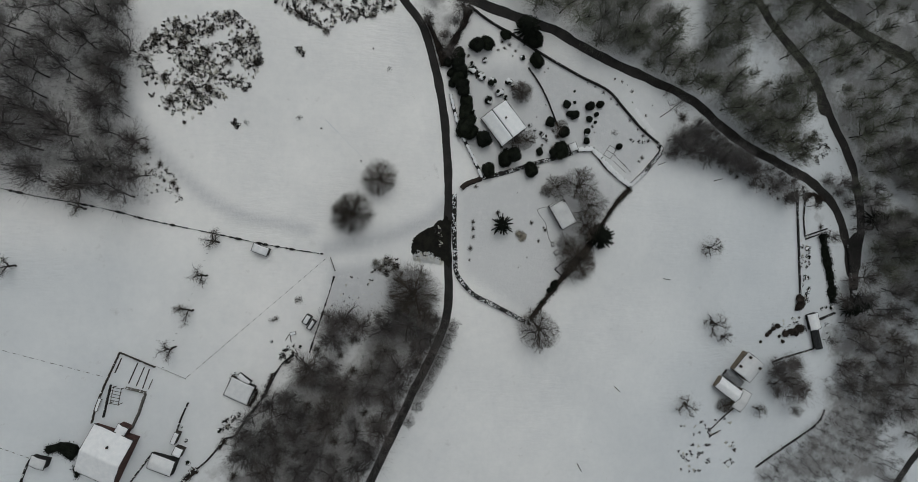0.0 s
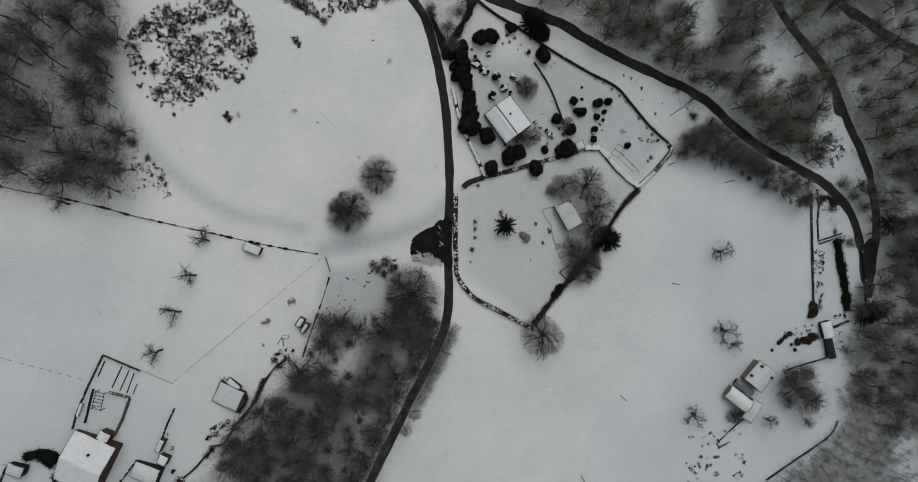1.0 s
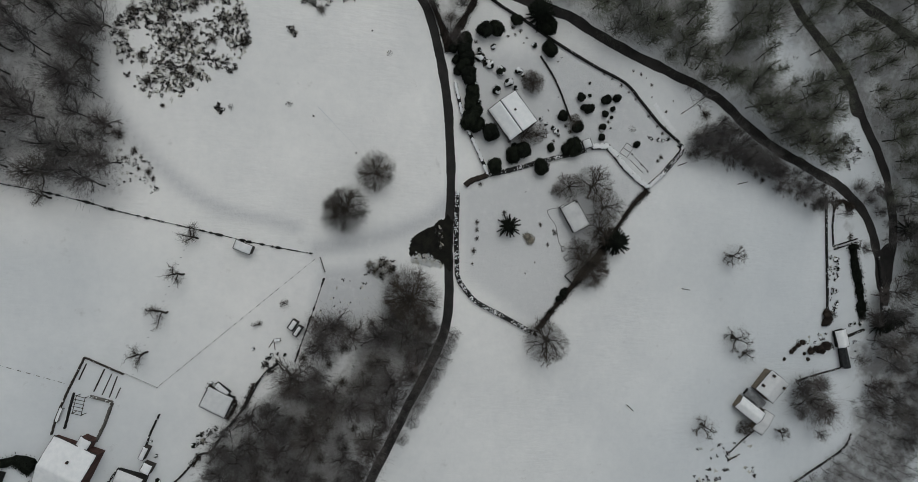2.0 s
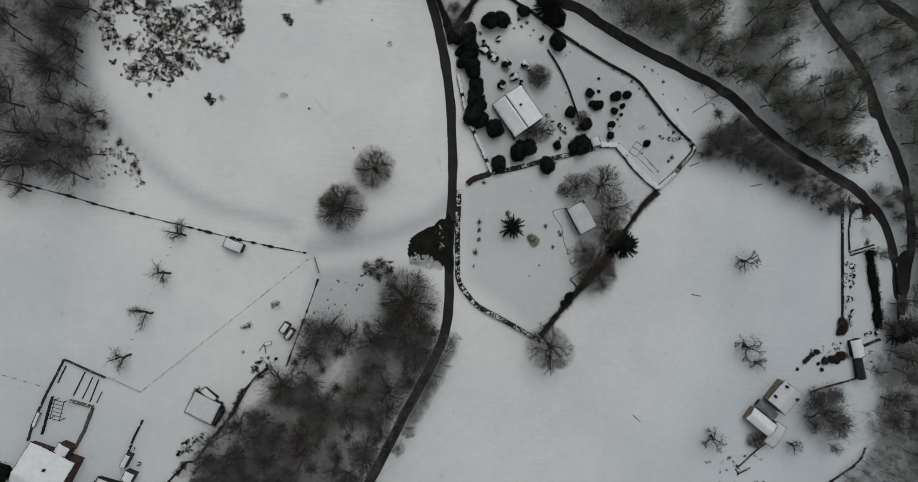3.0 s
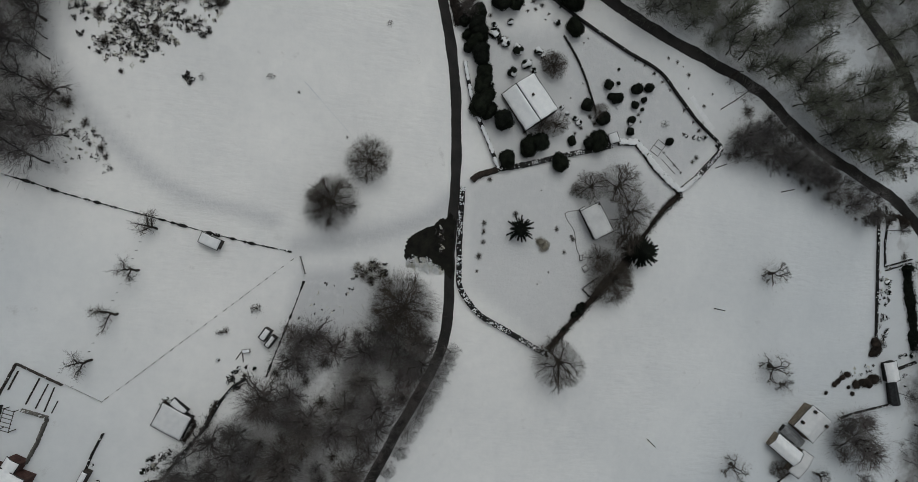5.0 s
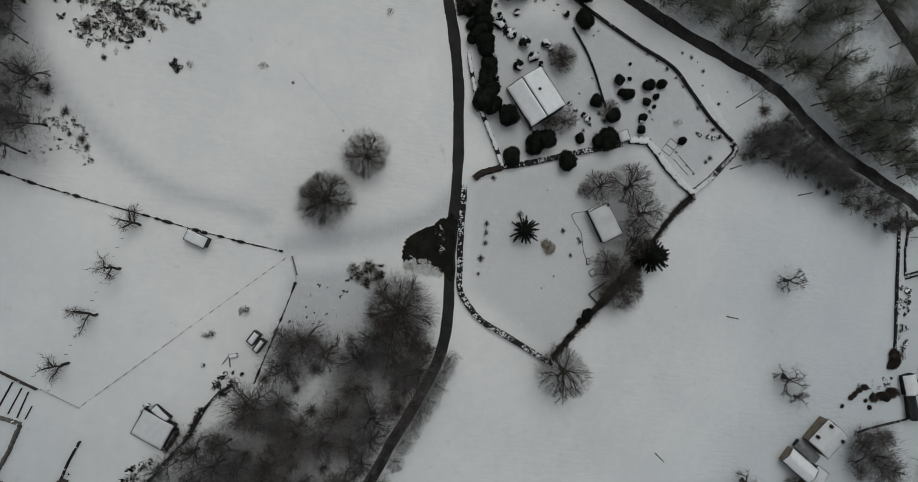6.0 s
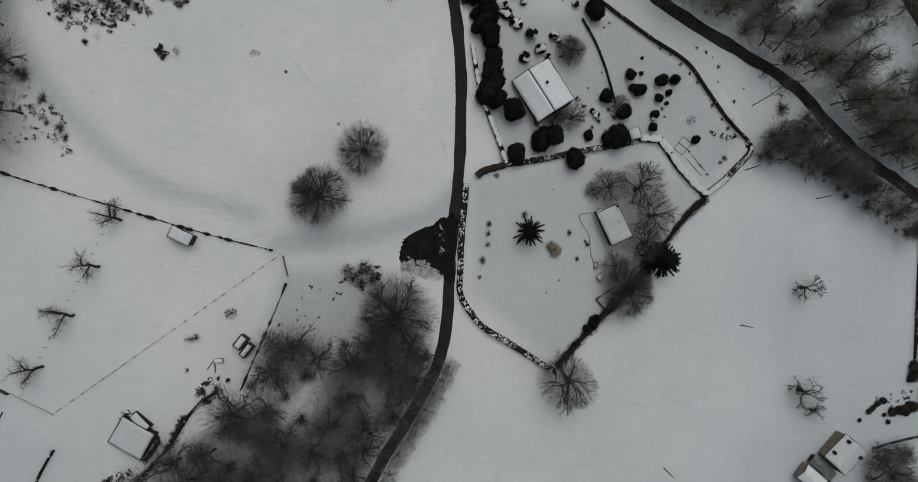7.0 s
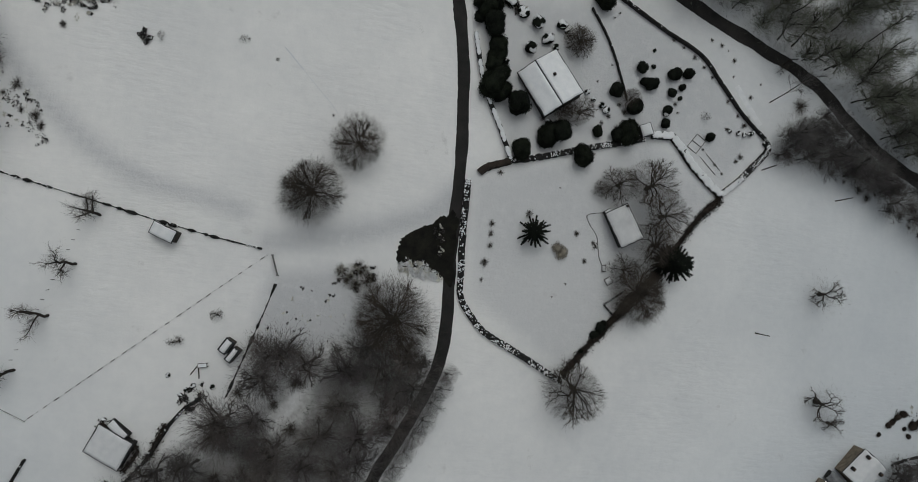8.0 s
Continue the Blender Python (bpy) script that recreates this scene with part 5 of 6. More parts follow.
for i, (x, y, r) in enumerate([(115.6, -32.8, 1.3), (117.4, -32.0, 1.0), (119.0, -32.4, 1.5), (121.2, -31.2, 1.7), (120.4, -33.0, 1.0), (113.4, -33.8, 0.6), (114.8, -35.6, 0.7)]):
    shrub(x, y, r, i, RUSSET, "dark garden bush in the snow", "farm garden bushes", tall=0.8)
for i, (x, y, r) in enumerate([(108.4, -33.0, 0.8), (109.6, -32.0, 0.9), (110.8, -31.0, 0.9), (112.4, -30.0, 1.0), (106.0, -35.4, 0.6)]):
    shrub(x, y, r, i, RUSSET, "small dark garden bush in the snow", "farm garden bushes", tall=0.8)
for i, (x, y, r) in enumerate([(121.0, -20.4, 1.6), (121.4, -22.6, 1.8), (120.4, -23.8, 1.2)]):
    shrub(x, y, r, i, RUSSET, "dark russet bush at the end of a wall", "russet bushes")
hedge([(-110.1, -56.0), (-106.7, -55.5), (-103.6, -58.1)], 3.2, 2.2, YEW, "dark evergreen hedge above a yard", 208)
hedge([(-4.7, 53.3), (-3.5, 56.5), (-0.7, 61.5), (1.6, 65.8), (2.8, 70.1)], 2.4, 1.8, BROWN_LEAF, "dark scrubby hedge where two lanes meet", 210)
hedge([(-9.7, 66.3), (-7.3, 61.0), (-5.6, 56.7), (-4.7, 52.6)], 1.8, 1.4, BROWN_LEAF, "dark scrubby verge beside the lane", 211)
# two dark brush strips added for the shade under the barn's eaves
hedge([(-64.6, -38.9), (-62.6, -39.3), (-60.3, -41.1), (-58.3, -43.0)], 0.8, 0.9, BROWN_LEAF, "ragged dark brush added as shade along a barn wall", 212)
hedge([(-58.0, -43.5), (-59.0, -45.5), (-60.1, -47.3)], 0.6, 0.9, BROWN_LEAF, "ragged dark brush added as shade along a barn wall", 213)
hedge([(-53.8, -38.6), (-55.2, -42.3), (-56.4, -44.6)], 0.8, 0.9, BROWN_LEAF, "scrubby growth along a tumbled wall", 214)
hedge([(-57.7, -46.9), (-59.3, -48.9), (-61.2, -51.1)], 0.7, 0.8, BROWN_LEAF, "scrubby growth along a tumbled wall", 215)
hedge([(-66.6, -56.5), (-68.4, -58.8)], 0.9, 0.8, BROWN_LEAF, "scrubby growth along a tumbled wall", 216)
hedge([(-74.5, -64.8), (-77.1, -67.1)], 1.4, 1.0, BROWN_LEAF, "scrubby growth along a tumbled wall", 217)
hedge([(-104.0, -61.3), (-103.5, -63.8)], 1.4, 1.4, YEW, "dark evergreen clump beside a house", 209)
for i, ((x, y), r) in enumerate([((30.0, -14.0), 1.3), ((28.8, -15.6), 1.1), ((30.7, -12.9), 0.8), ((26.1, -19.4), 0.7)]):
    shrub(x, y, r, i, DARK, "round dark shrub beside a hedgerow", "hedgerow shrubs")


# ---- buildings ----
def frame_of(a, b, c, d):
    """Centre, turn, length along a-b and width across, of a plan rectangle."""
    a, b, c, d = (np.array(q, float) for q in (a, b, c, d))
    u = (b - a) + (c - d)
    ang = math.degrees(math.atan2(u[1], u[0]))
    ln = (np.linalg.norm(b - a) + np.linalg.norm(c - d)) / 2
    e = u / np.linalg.norm(u)
    nrm = np.array([-e[1], e[0]])
    wd = abs((d - a) @ nrm + (c - b) @ nrm) / 2
    side = 1 if ((d - a) @ nrm) > 0 else -1
    return (a + b + c + d) / 4, ang, ln, wd, side


def slab(bm, lo_y, hi_y, z_lo, z_hi, x0, x1, thick, cuts=1):
    """A sloping plate from (lo_y, z_lo) up to (hi_y, z_hi)."""
    verts = []
    for x in (x0, x1):
        for y, z in ((lo_y, z_lo), (hi_y, z_hi), (hi_y, z_hi + thick), (lo_y, z_lo + thick)):
            verts.append(bm.verts.new((x, y, z)))
    q = verts
    for f in ((0, 1, 2, 3), (7, 6, 5, 4), (0, 4, 5, 1), (1, 5, 6, 2), (2, 6, 7, 3), (3, 7, 4, 0)):
        bm.faces.new([q[i] for i in f])


def roof_snow(ln, y0, y1, z0, z1, rim0, rim1, seed, ridge=None, top=0.0):
    """A sheet of snow on one pitch, or over the ridge of two, with an uneven rim and a soft swelling surface."""
    rng = np.random.default_rng(seed)
    sg = 1 if y1 > y0 else -1
    nx, ny = max(6, int(ln / 0.5)), max(6, int(abs(y1 - y0) / 0.5))
    u, v = np.linspace(0, 1, nx + 1), np.linspace(0, 1, ny + 1)
    rim = [0.12 * np.convolve(rng.normal(0, 1, n + 5), np.ones(3) / 3, "same")[2:-2] for n in (nx, nx, ny, ny)]
    rag = min(1.0, min(ln, abs(y1 - y0)) / 4)
    tops, bases = [], []
    for j in range(ny + 1):
        for i in range(nx + 1):
            xa, xb = -ln / 2 + rim0 * 0.7 + rag * abs(rim[2][j]), ln / 2 - rim0 * 0.7 - rag * abs(rim[3][j])
            ya, yb = y0 + sg * (rim0 + rag * abs(rim[0][i])), y1 - sg * (rim1 + (rag * abs(rim[1][i]) if ridge is not None else 0))
            x, y = xa + (xb - xa) * u[i], ya + (yb - ya) * v[j]
            if ridge is None:
                z = z0 + (z1 - z0) * (y - y0) / (y1 - y0)
            else:
                z = z0 + (top - z0) * (y - y0) / (ridge - y0) if y < ridge else z1 + (top - z1) * (y - y1) / (ridge - y1)
            edge = min(u[i] * ln, (1 - u[i]) * ln, v[j] * abs(y1 - y0), (1 - v[j]) * abs(y1 - y0))
            lump = 0.16 + 0.05 * noise.noise(Vector((x * 0.6, y * 0.6, seed))) if edge > 0.3 else 0.07
            tops.append((x, y, z + 0.125 + lump))
            bases.append((x, y, z + 0.1))
    n = len(tops)
    idx = lambda i, j: j * (nx + 1) + i
    faces = [(idx(i, j), idx(i + 1, j), idx(i + 1, j + 1), idx(i, j + 1)) for j in range(ny) for i in range(nx)]
    loop = [idx(i, 0) for i in range(nx)] + [idx(nx, j) for j in range(ny)] + [idx(i, ny) for i in range(nx, 0, -1)] + [idx(0, j) for j in range(ny, 0, -1)]
    faces += [(a, loop[(k + 1) % len(loop)], loop[(k + 1) % len(loop)] + n, a + n) for k, a in enumerate(loop)]
    bm = bmesh.new()
    vs = [bm.verts.new(q) for q in tops + bases]
    for f in faces:
        bm.faces.new([vs[q] for q in f])
    for q in [q for q in vs if not q.link_faces]:
        bm.verts.remove(q)
    for f in bm.faces:
        f.smooth = True
    return bm


def house(corners, eave, rise, label, category="house", at=0.5, snow_mat=None, wall_mat=None, ridge_gap=0.05, chimneys=(), snow=(True, True), roof_mat=None, name="house", over=0.25, floor=0.3, inset=0.12, group=""):
    """A building under a two-pitch roof with its ridge along the first side; snow lies on the pitches."""
    (cx, cy), ang, ln, wd, side = frame_of(*corners)
    base = g(cx, cy) + floor
    ob = thing(name, cx, cy, base, ang, label, category, group)
    hl, hw = ln / 2 - over, wd / 2 - over
    ry = (-wd / 2 + at * wd) * side
    bm = bmesh.new()
    lo = -0.2 * max(ln, wd) - 0.8
    pts = [(-hw, lo), (hw, lo), (hw, eave), (ry, eave + rise - 0.12), (-hw, eave)]
    f0 = [bm.verts.new((-hl, y, z)) for y, z in pts]
    f1 = [bm.verts.new((hl, y, z)) for y, z in pts]
    bm.faces.new(f0)
    bm.faces.new(f1[::-1])
    for i in range(5):
        bm.faces.new((f0[i], f1[i], f1[(i + 1) % 5], f0[(i + 1) % 5]))
    part("wall", bm, wall_mat or HOUSE_STONE, ob)
    drops, seed = [], int(abs(cx * 7 + cy * 13))
    for k, sg in enumerate((-1, 1)):
        ey = sg * wd / 2
        bm = bmesh.new()
        drop = rise * over / max(abs(ry - sg * hw), 0.1)
        drops.append(drop)
        slab(bm, ey, ry, eave - drop, eave + rise, -ln / 2, ln / 2, 0.12)
        bmesh.ops.bevel(bm, geom=list(bm.edges), offset=0.03, segments=1, affect='EDGES')
        roof = part("roof", bm, roof_mat or SLATE, ob, "dark slate pitch" if roof_mat is None else "grey roof pitch")
        if snow[k] and ridge_gap >= 0:
            part("snow", roof_snow(ln, ey, ry, eave - drop, eave + rise, inset, ridge_gap, seed + k), snow_mat or SNOW, roof, "smooth snow on the roof")
    if ridge_gap < 0 and all(snow):
        part("snow", roof_snow(ln, -wd / 2, wd / 2, eave - drops[0], eave - drops[1], inset, inset, seed, ry, eave + rise), snow_mat or SNOW, roof, "one smooth sheet of snow on the roof")
    for x, y, s in chimneys:
        bm = bmesh.new()
        zt = eave + rise * (1 - abs(y * wd / 2 - ry) / max(wd / 2, 0.1))
        px_, py_ = x * ln / 2, y * wd / 2
        box(bm, (px_ - s / 2, py_ - s / 2, zt - 0.6), (px_ + s / 2, py_ + s / 2, zt + 1.0), bevel=0.03)
        ch = part("chimney", bm, STONE, ob, "square dark stone chimney")
        bm = bmesh.new()
        bmesh.ops.create_cone(bm, cap_ends=True, segments=10, radius1=s * 0.26, radius2=s * 0.2, depth=0.5, matrix=Matrix.Translation((px_, py_, zt + 1.2)))
        part("chimney_pot", bm, CLAY, ch, "clay chimney pot")
    return ob


house([(6.2, 38.1), (12.7, 28.7), (21.1, 34.4), (14.6, 42.3)], 3.0, 1.6, "stone cottage under a snowy roof split by a dark ridge", at=0.44, wall_mat=STONE, ridge_gap=0.14, chimneys=[(-0.15, 0.28, 0.55)])
house([(28.1, 10.7), (32.3, 3.2), (37.0, 6.2), (32.9, 13.0)], 3.4, 0.25, "stone cottage under one smooth sheet of thin snow", snow_mat=THIN_SNOW, wall_mat=STONE, chimneys=[(-0.85, 0.85, 0.5)], ridge_gap=-0.02)
house([(-99.4, -48.9), (-87.6, -54.0), (-94.0, -66.8), (-103.5, -62.4)], 3.6, 2.4, "red-brown brick farmhouse under a wide snowy roof", wall_mat=BRICK, chimneys=[(0.1, 0.45, 0.5)], ridge_gap=-0.02, floor=-0.8)
house([(-94.3, -53.0), (-92.4, -49.5), (-89.3, -50.6), (-91.3, -54.3)], 3.9, 0.5, "brick porch wing of a farmhouse under snow", wall_mat=BRICK, ridge_gap=-0.02, floor=-0.6)
house([(93.6, -44.6), (98.9, -38.0), (104.9, -42.4), (99.9, -48.2)], 5.2, 1.6, "brown stone farmhouse with three chimneys under snow", chimneys=[(0.7, 0.6, 0.8), (0.5, -0.75, 0.8), (-0.4, 0.75, 0.8)], ridge_gap=-0.02)
house([(90.0, -46.1), (97.4, -51.5), (94.6, -55.5), (87.4, -49.9)], 3.8, 1.2, "long stone farm wing under smooth snow", ridge_gap=-0.02)
house([(98.1, -50.9), (101.5, -52.9), (96.7, -59.1), (93.5, -56.9)], 3.6, 0.8, "low stone outbuilding under smooth snow", ridge_gap=-0.02, category="outbuilding")
house([(-67.4, -44.4), (-64.6, -38.3), (-57.9, -41.6), (-60.0, -46.2)], 1.2, 0.06, "low dark stone barn under a sheet of snow", name="barn", category="barn", wall_mat=STONE, ridge_gap=-0.02, inset=0.15)
house([(-63.4, -38.9), (-62.2, -36.9), (-59.2, -40.6), (-60.4, -41.4)], 0.8, 0.1, "narrow snowed-over lean-to of a dark stone barn", name="shed", category="shed", wall_mat=STONE, ridge_gap=-0.02, over=0.1, inset=0.22)
house([(-59.1, -2.9), (-57.9, -0.9), (-53.4, -1.6), (-54.0, -4.3)], 1.9, 0.35, "small dark timber field shed with a snowy roof", name="shed", category="shed", wall_mat=TIMBER, ridge_gap=-0.02, inset=0.15)
house([(-45.6, -23.5), (-44.0, -21.0), (-42.4, -21.9), (-44.0, -24.4)], 1.6, 0.3, "little timber hen house topped with snow", name="shed", category="shed", wall_mat=TIMBER, ridge_gap=-0.02, inset=0.3, over=0.1)
house([(-44.3, -25.2), (-42.6, -22.6), (-41.3, -23.4), (-43.0, -26.0)], 1.6, 0.3, "little timber hen house topped with snow", name="shed", category="shed", wall_mat=TIMBER, ridge_gap=-0.02, inset=0.3, over=0.1)
house([(-85.2, -58.4), (-78.4, -61.0), (-79.9, -65.4), (-86.3, -63.0)], 2.0, 0.5, "low snowed-over garden outbuilding", name="shed", category="shed", wall_mat=STONE, ridge_gap=-0.02, over=0.1)
house([(-80.4, -56.1), (-78.9, -52.9), (-77.6, -53.5), (-79.1, -56.8)], 1.9, 0.3, "narrow timber garden shed under snow", name="shed", category="shed", wall_mat=TIMBER, ridge_gap=-0.02, over=0.1)
house([(-80.1, -59.4), (-78.9, -56.9), (-76.6, -58.1), (-77.8, -60.5)], 1.9, 0.3, "square timber garden shed under snow", name="shed", category="shed", wall_mat=TIMBER, ridge_gap=-0.02, over=0.1)
house([(-114.2, -59.4), (-113.3, -56.7), (-109.1, -58.0), (-110.2, -60.9)], 2.2, 0.5, "dark stone yard shed under snow", name="shed", category="shed", wall_mat=STONE, ridge_gap=-0.02)
house([(123.6, -26.3), (125.0, -32.1), (129.0, -31.0), (127.5, -25.2)], 2.4, 0.9, "garden shed with a snowy roof by a wall", name="shed", category="shed", wall_mat=STONE, ridge_gap=-0.02)
house([(125.7, -32.2), (127.6, -38.9), (129.7, -38.2), (128.5, -31.6)], 2.4, 0.7, "outbuilding with a bare dark slate roof", name="shed", category="shed", wall_mat=STONE, snow=(False, False))

house([(28.1, 11.0), (29.3, 11.9), (29.7, 11.1), (28.5, 10.2)], 1.9, 0.1, "little snowed-over porch on a cottage wall", name="porch", category="porch", snow_mat=THIN_SNOW, wall_mat=STONE, ridge_gap=-0.02, over=0.05)
for corners in ([(29.8, -3.6), (31.0, -2.6), (32.0, -4.0), (30.7, -4.8)], [(29.0, -0.4), (29.9, -0.3), (30.1, -1.8), (29.2, -1.9)]):
    house(corners, 0.45, 0.05, "low timber cold frame filled with snow", name="cold_frame", category="cold frame", wall_mat=TIMBER, roof_mat=TIMBER, snow_mat=THIN_SNOW, ridge_gap=-0.02, over=0.03, floor=0.0, inset=0.14, group="cold frames")
house([(34.3, 30.4), (35.3, 27.8), (37.8, 28.8), (36.8, 31.3)], 1.7, 0.3, "small stone garden shed under snow", name="shed", category="shed", wall_mat=STONE, ridge_gap=-0.02, over=0.1)
house([(92.6, -44.1), (98.2, -48.3), (96.8, -50.6), (91.1, -46.2)], 2.6, 0.4, "low lean-to with a bare grey roof", name="shed", category="outbuilding", wall_mat=STONE, snow=(False, False), roof_mat=LEAD)

# ---- terrace details ----
def beam(name, a, b, width, height, mat, label, category, group="", lift=0.0, snow=0.0):
    """A straight bar lying on the ground from a to b."""
    a, b = np.array(a, float), np.array(b, float)
    c, d = (a + b) / 2, b - a
    ln = float(np.linalg.norm(d))
    za, zb = g(*a), g(*b)
    ob = new(name)
    me_bm = bmesh.new()
    box(me_bm, (-ln / 2, -width / 2, -0.15), (ln / 2, width / 2, height), bevel=0.03)
    me = bpy.data.meshes.new(name)
    me_bm.to_mesh(me)
    me_bm.free()
    me.materials.append(mat)
    bpy.data.objects.remove(ob)
    ob = tagged(new(name, me), label, category, group)
    ob.matrix_basis = Matrix.Translation((c[0], c[1], (za + zb) / 2 + lift)) @ Euler((0, -math.atan2(zb - za, ln), math.atan2(d[1], d[0]))).to_matrix().to_4x4()
    return ob


for a, b, w in (((-92.2, -32.0), (-93.9, -36.0), 0.4), ((-88.3, -33.5), (-90.7, -39.1), 0.38), ((-86.7, -34.7), (-88.9, -40.0), 0.28), ((-85.5, -35.4), (-87.3, -40.7), 0.32), ((-84.8, -38.3), (-85.9, -41.0), 0.22)):
    beam("vegetable_row", a, b, w * 0.6, 0.35, BARK, "dark clipped vegetable row in a snowy terrace", "hedge", "terrace rows")


def pergola(a, b, c, d):
    (cx, cy), ang, ln, wd, side = frame_of(a, b, c, d)
    ob = thing("pergola", cx, cy, g(cx, cy), ang, "weathered timber pergola frame on a terrace", "pergola")
    for sx in (-1, 1):
        for sy in (-1, 1):
            bm = bmesh.new()
            box(bm, (sx * ln / 2 - 0.07, sy * wd / 2 - 0.07, -1.0), (sx * ln / 2 + 0.07, sy * wd / 2 + 0.07, 2.2), bevel=0.01)
            part("post", bm, TIMBER, ob)
    for sy in (-1, 1):
        bm = bmesh.new()
        box(bm, (-ln / 2 - 0.2, sy * wd / 2 - 0.06, 2.2), (ln / 2 + 0.2, sy * wd / 2 + 0.06, 2.36), bevel=0.01)
        part("beam", bm, TIMBER, ob)
    k = max(4, int(ln / 0.8))
    for i in range(k + 1):
        x = -ln / 2 + ln * i / k
        bm = bmesh.new()
        box(bm, (x - 0.06, -wd / 2 - 0.25, 2.36), (x + 0.06, wd / 2 + 0.25, 2.48), bevel=0.01)
        part("slat", bm, TIMBER, ob)


pergola((-93.7, -39.5), (-94.5, -43.8), (-92.5, -44.6), (-91.5, -40.3))


# ---- fences, gate, poles ----
def post_mesh(r, h, top, mat):
    bm = bmesh.new()
    bmesh.ops.create_cone(bm, cap_ends=True, segments=8, radius1=r, radius2=r * top, depth=h + 0.5, matrix=Matrix.Translation((0, 0, h / 2 - 0.25)))
    es = [e for e in bm.edges if all(v.co.z > h - 0.1 for v in e.verts)]
    bmesh.ops.bevel(bm, geom=es, offset=r * 0.3, segments=1, affect='EDGES')
    me = bpy.data.meshes.new("post")
    bm.to_mesh(me)
    bm.free()
    me.materials.append(mat)
    return me


FENCE_POST = post_mesh(0.04, 0.5, 0.9, PALE_WOOD)
TALL_POST = post_mesh(0.06, 1.1, 0.9, GREY_WOOD)


def fence(points, gap, label, post=None, rails=True):
    """Posts, as a rule with a low snow-bound rail in every bay."""
    p = straight(points, gap)
    x0, y0 = p[0]
    ob = thing("fence", x0, y0, g(x0, y0), 0, label, "fence")
    rng = np.random.default_rng(len(p))
    for x, y in p:
        part("post", post or FENCE_POST, parent=ob, at=pose(x - x0, y - y0, g(x, y) - g(x0, y0), rng.normal(0, 3), rng.normal(0, 3), 0))
    for a, b in zip(p[:-1], p[1:]) if rails else ():
        d = b - a
        c = a + d * rng.uniform(0.35, 0.65)
        ln = float(np.linalg.norm(d)) * rng.uniform(0.34, 0.52)
        bm = bmesh.new()
        box(bm, (-ln / 2, -0.075, 0.0), (ln / 2, 0.075, 0.1), bevel=0.015)
        up = math.atan2(g(*(c + d / 2)) - g(*(c - d / 2)), float(np.linalg.norm(d)))
        part("rail", bm, GREY_WOOD, ob, at=Matrix.Translation((c[0] - x0, c[1] - y0, g(*c) - g(x0, y0) + 0.12)) @ Euler((0, -up, math.atan2(d[1], d[0]))).to_matrix().to_4x4())


fence([(-38.6, -4.9), (-76.4, -38.3)], 2.3, "line of wooden fence posts crossing a snowy paddock")
fence([(-69.6, -1.6), (-82.0, -35.1)], 2.0, "line of wooden posts along an orchard row", TALL_POST, False)
fence([(-127.9, -25.8), (-120.3, -28.4), (-97.0, -36.8)], 2.2, "line of wooden fence posts across a snowy field")
fence([(-123.7, -53.3), (-114.0, -58.3)], 1.8, "short line of wooden posts above a yard")


def gate(a, b):
    a, b = np.array(a, float), np.array(b, float)
    c, d = (a + b) / 2, b - a
    ln = float(np.linalg.norm(d))
    ob = thing("gate", c[0], c[1], g(*c), math.degrees(math.atan2(d[1], d[0])), "closed grey five-bar field gate", "gate")
    tilt = math.atan2(g(*b) - g(*a), ln)
    for k in range(5):
        bm = bmesh.new()
        box(bm, (-ln / 2, -0.05, 0.25 + 0.22 * k), (ln / 2, 0.05, 0.33 + 0.22 * k), bevel=0.01)
        part("bar", bm, GREY_WOOD, ob, at=Matrix.Rotation(-tilt, 4, 'Y'))
    for s in (-1, 1):
        bm = bmesh.new()
        box(bm, (s * ln / 2 - 0.1, -0.1, -0.6), (s * ln / 2 + 0.1, 0.1, 1.4), bevel=0.02)
        part("post", bm, GREY_WOOD, ob, at=Matrix.Translation((0, 0, s * math.sin(tilt) * ln / 2)))


gate((-37.5, -4.8), (-36.3, -8.6))
POLE = post_mesh(0.15, 8.2, 0.7, TIMBER)
for i, (x, y) in enumerate([(68.5, -12.6), (86.5, 20.4), (65.9, 25.1), (51.6, -48.3), (38.9, -73.3)]):
    ob = tagged(new("utility_pole", POLE), "plain weathered wooden utility pole standing in snow", "pole", "utility poles")
    ob.matrix_basis = pose(x, y, g(x, y), 0, 0, i * 30)


